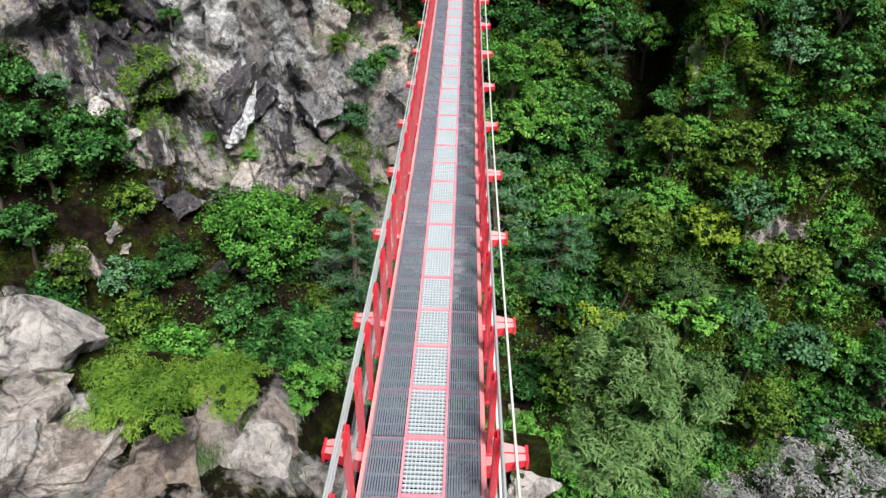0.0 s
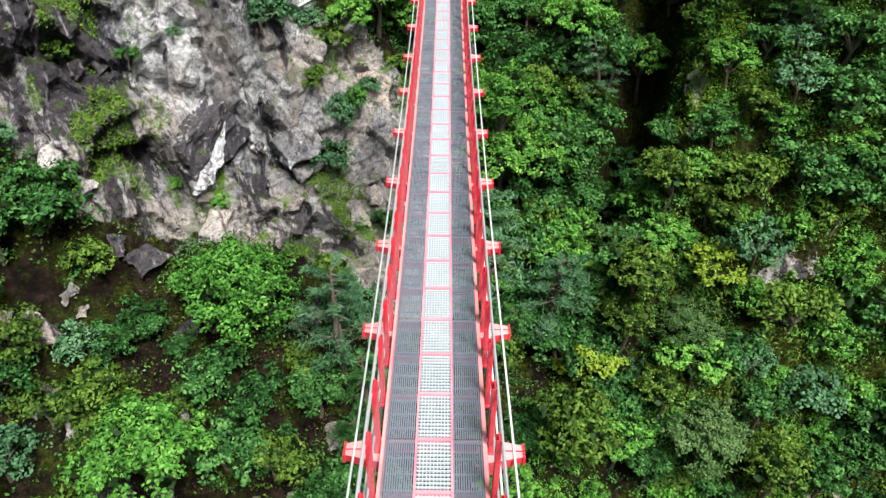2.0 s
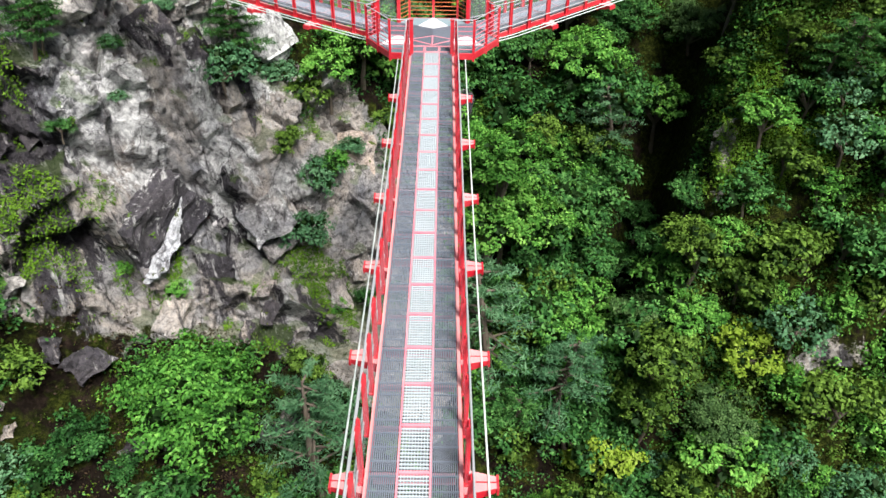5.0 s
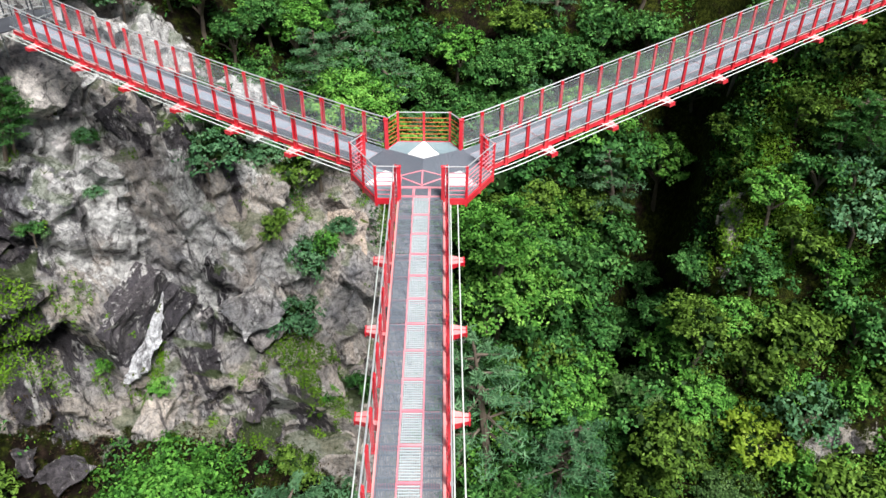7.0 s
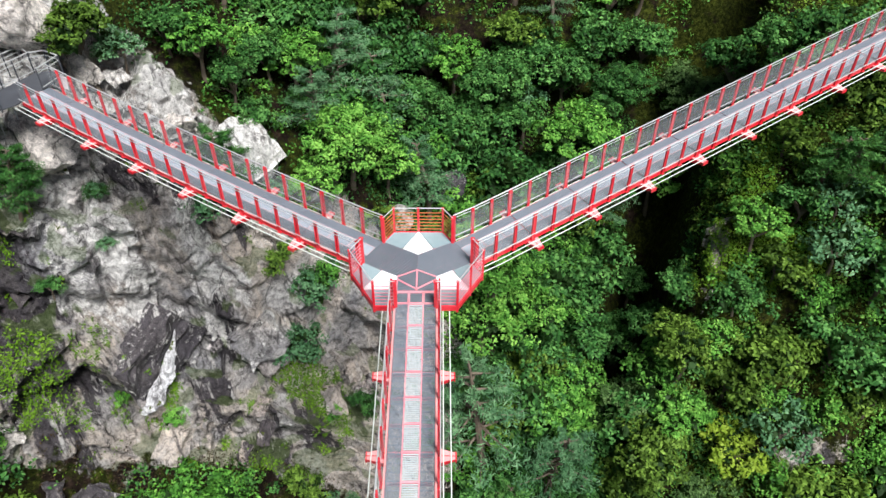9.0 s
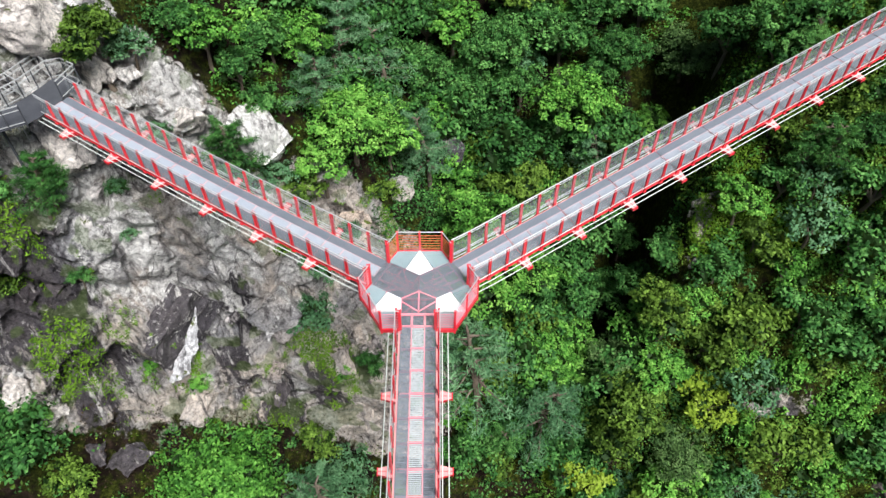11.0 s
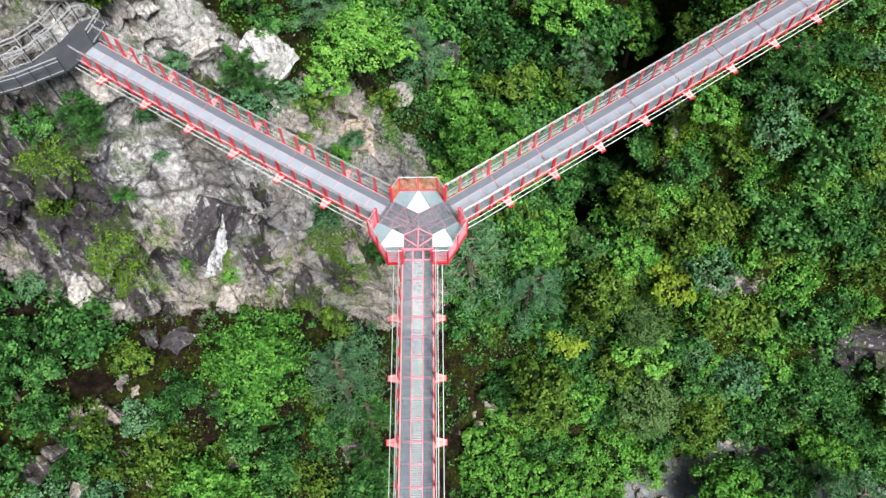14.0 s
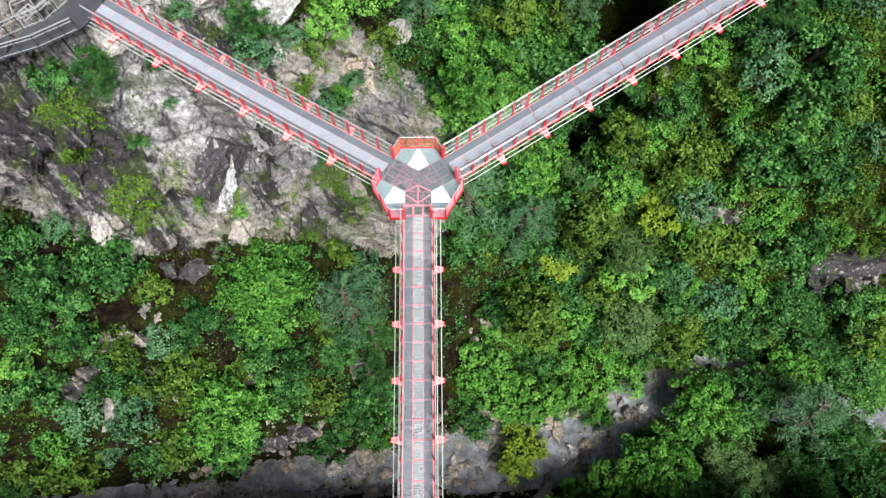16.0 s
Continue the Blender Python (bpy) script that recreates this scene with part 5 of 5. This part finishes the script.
for i, (x, y, a, turn, look_of, label) in enumerate((
    (-16.6, 12.2, 1.6, 115, "slab", "big weathered grey face of cliff rock"),
    (-16.6, 7.1, 2.4, 25, "dark_slab", "big dark stained face of cliff rock"),
    (-10.7, 16.4, 1.5, 25, "pale_slab", "big pale cracked block of cliff rock"),
    (-5.7, 14.9, 1.6, 70, "tan", "brown earthy rock at the cliff foot"),
)):
    slab(x, y, (a, 0.75 * a, 0.42 * a), turn, 900 + i, label, look_of, 0.25)

FLANK_MOSS = (
    (21.1, 15.3, 1.84),
    (22.0, 15.7, 1.23),
    (21.7, 14.0, 1.43),
    (20.7, 17.2, 0.92),
    (23.4, 14.1, 1.24),
    (21.5, 16.9, 0.82),
    (22.6, 19.1, 1.05),
    (24.0, 14.6, 0.91),
    (25.6, 13.9, 1.00),
    (20.4, 16.9, 0.75),
    (22.9, 17.5, 0.75),
)
MOSS = (
    (-21.1, 3.2, 1.13),
    (-21.6, 2.6, 0.81),
    (-20.2, 3.9, 0.72),
    (-22.6, 3.2, 0.56),
    (-16.0, 5.6, 1.11),
    (-15.7, 6.5, 0.64),
    (-8.4, 9.0, 1.30),
    (-9.0, 9.5, 0.78),
    (-6.1, 8.1, 1.08),
    (-5.6, 6.8, 0.68),
    (-6.3, 9.4, 0.62),
    (-23.8, 6.0, 1.40),
    (-22.8, 6.7, 0.93),
    (-22.3, 6.2, 0.70),
    (-25.0, 3.3, 0.48),
    (-13.2, 8.0, 0.59),
    (-18.6, 5.9, 0.63),
    (-19.2, 4.9, 0.48),
    (-8.2, 15.3, 0.75),
    (-3.0, 16.8, 0.97),
    (-8.7, 15.8, 0.66),
    (-24.2, 6.2, 0.93),
    (-6.8, 6.2, 0.53),
    (-18.5, 4.8, 0.41),
)

for i, (x, y, a, look_of) in enumerate((
    (13.6, -10.9, 1.29, "tan"),
    (15.0, -12.7, 1.13, "pale"),
    (11.3, -12.7, 0.96, "grey"),
    (16.9, -12.1, 1.46, "tan"),
    (18.3, -10.9, 0.98, "pale"),
    (20.3, -9.4, 1.15, "grey"),
    (21.6, -8.8, 1.33, "tan"),
    (23.0, -8.2, 1.00, "pale"),
    (20.8, -7.6, 0.93, "grey"),
    (26.4, -6.1, 1.02, "tan"),
    (12.1, -10.3, 0.90, "pale"),
    (5.3, -12.0, 0.96, "grey"),
    (6.4, -13.5, 0.96, "tan"),
    (2.2, -13.5, 0.80, "pale"),
    (-4.5, -12.6, 0.95, "grey"),
    (-7.5, -12.5, 1.75, "tan"),
    (-10.6, -14.2, 1.60, "pale"),
    (24.7, -4.3, 1.00, "grey"),
    (4.8, -0.8, 0.69, "tan"),
    (4.1, -3.1, 0.82, "pale"),
    (5.7, 0.9, 0.63, "grey"),
)):
    boulder(x, y, (a, 0.7 * a, 0.6 * a), 50 * i, 700 + i, "rounded pale brown boulder in the stream bed", look_of, 0.3, max(height(x, y), WATER_Z) if y < -5 else None)
    TAKEN.append((x, y, 0.9))

slab(-10.9, 9.7, (1.7, 1.3, 1.5), 20, 90, "square grey boulder on the cliff", "grey", 0.1, "boulder")
for i, (x, y, a, turn, look_of) in enumerate((
    (-23.1, -2.8, 0.8, 25, "pale_slab"),
    (-22.4, -3.1, 0.6, 70, "pale_slab"),
    (-24.6, -4.7, 1.5, 115, "dark_slab"),
    (-25.6, -5.2, 1.0, 160, "dark_slab"),
    (-19.6, 0.6, 1.6, 25, "dark_slab"),
    (-20.8, 0.0, 1.0, 70, "dark_slab"),
    (-29.3, -8.4, 1.9, 115, "dark_slab"),
    (-27.9, -7.6, 1.2, 160, "dark_slab"),
    (-8.5, -0.1, 1.3, 25, "dark_slab"),
    (-9.6, -0.6, 0.8, 70, "dark_slab"),
    (-12.1, -10.9, 2.0, 115, "dark_slab"),
    (-13.4, -11.6, 1.3, 30, "dark_slab"),
    (-16.3, -7.1, 1.4, 160, "dark_slab"),
    (-16.4, -2.6, 1.0, 25, "dark_slab"),
    (-26.0, -5.1, 1.0, 70, "dark_slab"),
)):
    slab(x, y, (0.7 * a, 0.52 * a, 0.4 * a), turn, 930 + i, "broken rock among shrubs below the cliff", look_of, 0.2)

for i, (x, y, a, c, turn) in enumerate(((-25.0, -17.3, 3.2, 1.1, 4), (-19.5, -17.2, 3.0, 1.2, -3), (-14.0, -17.0, 3.4, 1.1, 3), (-8.6, -16.7, 3.0, 1.0, -4), (-4.4, -16.6, 1.8, 0.9, 6), (-7.0, -13.3, 2.4, 1.3, 20))):
    slab(x, y, (a, c, 0.5), turn, 960 + i, "pale flat ledge beside the stream", "pale_slab", 0.2)

vein((
    (-15.06, 7.76, -11.75, 0.10),
    (-15.20, 6.67, -13.06, 0.22),
    (-15.56, 5.93, -14.20, 0.40),
    (-16.10, 4.98, -14.96, 0.52),
    (-16.71, 4.58, -16.00, 0.22),
), "white quartz vein down the cliff face")
for i, (x, y, a, c, d, turn, look_of, label) in enumerate((
    (-4.6, -36.1, 0.88, 0.58, 0.26, 0, "tan", "flat brown rock slab by the bridge"),
    (-3.5, -36.6, 0.72, 0.40, 0.18, 20, "tan", "flat brown rock slab by the bridge"),
    (-5.7, -35.5, 0.72, 0.39, 0.22, -15, "tan", "low brown rock step by the bridge"),
    (-3.0, -35.8, 0.59, 0.33, 0.16, 15, "tan", "low brown rock step by the bridge"),
    (-2.2, -35.6, 0.46, 0.30, 0.16, 60, "tan", "low brown rock step by the bridge"),
    (-4.9, -36.7, 0.56, 0.37, 0.20, 30, "pale", "pale flat rock by the bridge"),
    (-4.5, -35.5, 0.48, 0.26, 0.16, 70, "pale", "pale flat rock by the bridge"),
)):
    slab(x, y, (a, c, d), turn, 800 + i, label, look_of)

# by the near end of the bridge
for kind, x, y, scale, turn in (("willow", 4.1, -31.6, 1.0, 0), ("juniper", -4.0, -35.6, 1.05, 40), ("juniper", -3.0, -35.2, 0.7, 200), ("fine_b", -2.2, -33.6, 0.8, 0), ("fine", -1.9, -34.6, 0.45, 90), ("fine", -5.3, -37.2, 0.4, 10), ("dead", 6.2, -35.1, 1.18, 0), ("dead", 7.1, -34.9, 1.25, 60), ("dead", 5.4, -35.5, 0.7, 120)):
    plant(kind, x, y, scale, turn, 0.1)
    TAKEN.append((x, y, 3.2 if kind == "dead" else scale))


def under_bridge(x, y, top):
    """Whether a plant that reaches up to top would touch a span."""
    for key, angle, _, rise, end in SPANS:
        d = Vector((math.cos(radians(angle)), math.sin(radians(angle))))
        p = Vector((x - HUB.x, y - HUB.y))
        s, u = p.dot(d), abs(p.x * d.y - p.y * d.x)
        if -3 < s < end + 3 and u < 3.2 and top > HUB.z + rise(max(s, 0)) - 1.5:
            return True
    return False


def scatter(count, x0, x1, y0, y1, kinds, sizes, apart, seed, most_bare=0.25, clear=2.6):
    rng = random.Random(seed)
    tries = 0
    while count and tries < 6000:
        tries += 1
        x, y = rng.uniform(x0, x1), rng.uniform(y0, y1)
        kind, scale = rng.choice(kinds), rng.uniform(*sizes)
        if float(bareness(np.array([x]), np.array([y]))[0]) > most_bare or float(stream_distance(np.array([x]), np.array([y]))[0]) < clear:
            continue
        if any((x - a) ** 2 + (y - c) ** 2 < (apart * (scale + r) / 2) ** 2 for a, c, r in TAKEN):
            continue
        if 3.5 < x < 9.5 and -7 < y < 1 and kind != "shrub_c":
            continue
        if float(stream_distance(np.array([x]), np.array([y]), RAVINE)[0]) < 3.2:
            continue
        if under_bridge(x, y, height(x, y) + 7 * scale):
            continue
        TAKEN.append((x, y, scale))
        plant(kind, x, y, scale, rng.uniform(0, 360), 0.2)
        count -= 1


# back slope woods, ravine, right flank shrubs, bench below the cliff, near slope
TAKEN += [(20.6, 15.6, 2.0), (21.4, 17.4, 1.6), (21.0, 14.0, 1.4)]
GREENS = ("shrub", "shrub_b", "shrub_b", "shrub_c", "shrub", "shrub_c", "shrub_d")
scatter(14, 24, 44, 27, 42, ("tree_b", "tree_b", "tree_c", "pine"), (0.75, 1.1), 2.9, 110)
scatter(26, -14, 18, 21, 42, ("tree_b", "tree_c", "tree_b", "pine", "tree_d"), (0.7, 1.05), 2.6, 101)
scatter(46, 2, 17, 7, 27, ("shrub", "shrub", "shrub_b", "shrub_c", "shrub"), (1.2, 1.9), 1.15, 102)
scatter(24, -12, 16, 21, 36, ("shrub", "shrub", "shrub_b", "shrub_d"), (1.2, 1.8), 1.2, 117)
scatter(90, 19, 50, -4, 22, GREENS, (0.75, 1.35), 1.6, 103, 0.7)
scatter(16, -42, -1, -14, 5, ("shrub", "shrub_c", "shrub", "shrub_d"), (0.5, 1.0), 1.6, 104, 0.6)
scatter(8, -40, -6, -30, -14, ("shrub", "shrub_c", "shrub_b", "shrub"), (0.6, 1.2), 1.7, 116, 0.6)
scatter(14, 8, 30, -13, 6, GREENS, (0.8, 1.4), 1.8, 105, 0.6)
scatter(9, 14, 44, -24, -14, ("tree_c", "tree_b", "tree_c"), (0.7, 1.0), 3.2, 106)
scatter(6, -12, 3, -33, -27, ("fine_b", "fine_b"), (0.6, 0.9), 2.4, 107)
scatter(26, 6, 18, -33, -22, ("fine_b", "fine", "fine_b"), (1.0, 1.8), 1.8, 109)
scatter(4, 12, 24, -27, -17, ("tree_c", "tree_b"), (0.6, 0.9), 3.2, 108)


def undergrowth(count, seed, leaf, length, cover, x0, x1=54, y0=-33, y1=44):
    """Low leaves over the soil, as one mass."""
    rng = np.random.default_rng(seed)
    x, y = rng.uniform(x0, x1, count * 5), rng.uniform(y0, y1, count * 5)
    keep = (bareness(x, y) + 0.9 * fractal(x, y, 3.0, 80, 3) < cover) & (stream_distance(x, y) > 2.8) & (stream_distance(x, y, RAVINE) > 2.8) & (fractal(x, y, 6.0, 90 + seed, 3) > -0.12)
    x, y = x[keep][:count], y[keep][:count]
    z = land(x, y)
    n = 8
    at = np.repeat(np.stack([x, y, z], 1), n, 0) + rng.normal(size=(len(x) * n, 3)) * np.array([0.34, 0.34, 0.14]) + np.array([0, 0, 0.25])
    ways = np.array([0, -0.25, 0.8]) + 0.5 * rng.normal(size=at.shape)
    return leaf_mesh("undergrowth", at, ways, length, length * 0.55, LEAF[leaf], rng)


for leaf, count, length, cover, x0, x1, y0, y1, label in (
    ("olive", 3000, 0.2, 0.5, 8, 54, -33, 30, "low olive scrub and moss on the gorge slopes"),
    ("deep", 2400, 0.26, 0.3, -46, 54, -33, 44, "dark green ivy and ferns on the slopes"),
    ("fresh", 2600, 0.22, 0.35, 8, 54, -33, 40, "fresh green ground plants on the slopes"),
    ("moss", 2500, 0.16, 0.5, 19, 50, -2, 26, "bright yellow-green moss on the right flank"),
    ("rust", 2600, 0.16, 0.6, -44, 8, -14, 6, "dry brown bracken and litter below the cliff"),
    ("moss", 350, 0.15, 0.6, -44, 0, -14, 6, "bright moss and grass below the cliff"),
    ("deep", 1800, 0.24, 0.9, -17, 4, 11, 26, "ferns and ivy along the cliff top"),
):
    tagged(new("undergrowth", undergrowth(count, len(leaf) + abs(x0), leaf, length, cover, x0, x1, y0, y1)), label, "undergrowth", kind="stuff")


def thicket(count, seed, leaf, length, x0, x1, y0, y1):
    """Bushes past counting, grown together over a slope."""
    rng = np.random.default_rng(seed)
    x, y = rng.uniform(x0, x1, count * 5), rng.uniform(y0, y1, count * 5)
    keep = (bareness(x, y) < 0.5) & (stream_distance(x, y) > 2.8) & (stream_distance(x, y, RAVINE) > 2.8) & (fractal(x, y, 5.0, 120 + seed, 3) > 0.0)
    x, y = x[keep][:count], y[keep][:count]
    size = rng.uniform(0.4, 1.15, len(x))
    n = 48
    inner = sphere_ways(rng, len(x) * n, -0.1)
    at = np.repeat(np.stack([x, y, land(x, y) + 0.1], 1), n, 0) + inner * np.repeat(size, n)[:, None] * rng.uniform(0.6, 1.1, (len(x) * n, 1))
    ways = inner * 0.7 + np.array([0, 0, 0.5]) + 0.4 * rng.normal(size=at.shape)
    return leaf_mesh("thicket", at, ways, length, length * 0.55, LEAF[leaf], rng)


for i, (leaf, count, x0, x1, y0, y1, label) in enumerate((
    ("deep", 700, 17, 52, -4, 24, "dark bushes grown together on the right flank"),
    ("olive", 1000, 18, 52, -4, 24, "olive bushes grown together on the right flank"),
    ("fresh", 480, 17, 52, -6, 24, "fresh green bushes over the right flank"),
    ("deep", 160, -44, -8, -14, 5, "dark bushes grown together under the cliff"),
    ("fresh", 120, 8, 18, -12, 5, "fresh bushes grown together below the bridge"),
    ("deep", 200, -4, 20, -10, 24, "dark bushes in the ravine"),
    ("olive", 90, -44, -2, -14, 5, "olive bushes grown together under the cliff"),
    ("deep", 260, -15, 40, 18, 42, "dark bushes under the back woods"),
    ("fresh", 260, -15, 30, 14, 40, "fresh bushes under the back woods"),
)):
    tagged(new("thicket", thicket(count, 200 + i, leaf, 0.26, x0, x1, y0, y1)), label, "thicket", kind="stuff")


def scree(count, seed):
    """Loose stones along the stream and below the talus, as one mass."""
    rng = np.random.default_rng(seed)
    bm = bmesh.new()
    bmesh.ops.create_icosphere(bm, subdivisions=1, radius=1.0)
    ball = np.array([tuple(v.co) for v in bm.verts])
    tris = np.array([[v.index for v in f.verts] for f in bm.faces])
    bm.free()
    x, y = rng.uniform(-26, 34, count * 9), rng.uniform(-19, 3, count * 9)
    d = stream_distance(x, y)
    talus = (np.abs(x - 6) < 3.5) & (y > -9)
    keep = ((d < 5.0) & (d > 0.5)) | (talus & (rng.random(len(x)) < 0.35))
    x, y = x[keep][:count], y[keep][:count]
    size = 0.14 + 0.75 * rng.random(len(x)) ** 3
    verts, faces = [], []
    for i in range(len(x)):
        stone = ball * rng.uniform(0.6, 1.2, (12, 1)) if len(ball) == 12 else ball * rng.uniform(0.75, 1.15, (len(ball), 1))
        verts.append(stone * size[i] * rng.uniform(0.6, 1.2, 3) + (x[i], y[i], max(height(x[i], y[i]), WATER_Z) + 0.1 * size[i]))
        faces.append(tris + i * len(ball))
    return mesh_of("scree", np.concatenate(verts).tolist(), np.concatenate(faces).tolist(), ROCKS_OF["tan"])


tagged(new("scree", scree(1000, 6)), "loose pale stones along the stream bed", "stones", kind="stuff")


def grass(seed):
    """Tufts of pale grass between the near rocks."""
    rng = np.random.default_rng(seed)
    x, y = rng.uniform(-6.5, -1.9, 60), rng.uniform(-38.5, -34.8, 60)
    n = 40
    at = np.repeat(np.stack([x, y, land(x, y) + 0.06], 1), n, 0) + rng.normal(size=(60 * n, 3)) * np.array([0.12, 0.12, 0.03])
    ways = rng.normal(size=at.shape) * np.array([1, 1, 0.25])
    return leaf_mesh("grass", at, ways, 0.24, 0.012, LEAF["sage"], rng, 0.3, 3.0)


tagged(new("grass", grass(9)), "thin pale grass between the near rocks", "grass", kind="stuff")


def rock_moss(seed, spots, x0, x1, y0, y1, thick, ledges):
    """Cushions of moss on damp hollows of the rock and tufts along its ledges."""
    rng = np.random.default_rng(seed)
    near = (GX > x0) & (GX < x1) & (GY > y0) & (GY < y1)
    x, y, z, flat_here, rock = GX[near], GY[near], GZ[near], level[near], bare_here[near]
    damp = region(x, y, spots) + 0.9 * fractal(x, y, 1.6, 33, 3)
    tuft = flat_here + 1.1 * fractal(x, y, 1.3, 34, 3)
    pick = np.concatenate([np.repeat(np.flatnonzero(damp > 0.46), thick), np.repeat(np.flatnonzero((tuft > 1.14) & (rock > 0.5)), ledges)])
    step = 0.10 if ledges else 0.2
    at = np.stack([x[pick], y[pick], z[pick]], 1) + rng.normal(size=(len(pick), 3)) * step + np.array([0.0, -0.06, 0.08])
    ways = np.array([0.1, -0.5, 0.7]) + 0.5 * rng.normal(size=at.shape)
    return leaf_mesh("rock_moss", at, ways, 0.19, 0.085, LEAF["moss"], rng, 0.3, 0.6)


tagged(new("cliff_moss", rock_moss(5, MOSS, -30, 2, -1, 20, 8, 5)), "bright green moss and grass on cliff ledges", "moss", kind="stuff")
tagged(new("flank_moss", rock_moss(6, FLANK_MOSS, 17, 32, 10, 24, 30, 0)), "yellow-green moss over the rock nose of the flank", "moss", kind="stuff")
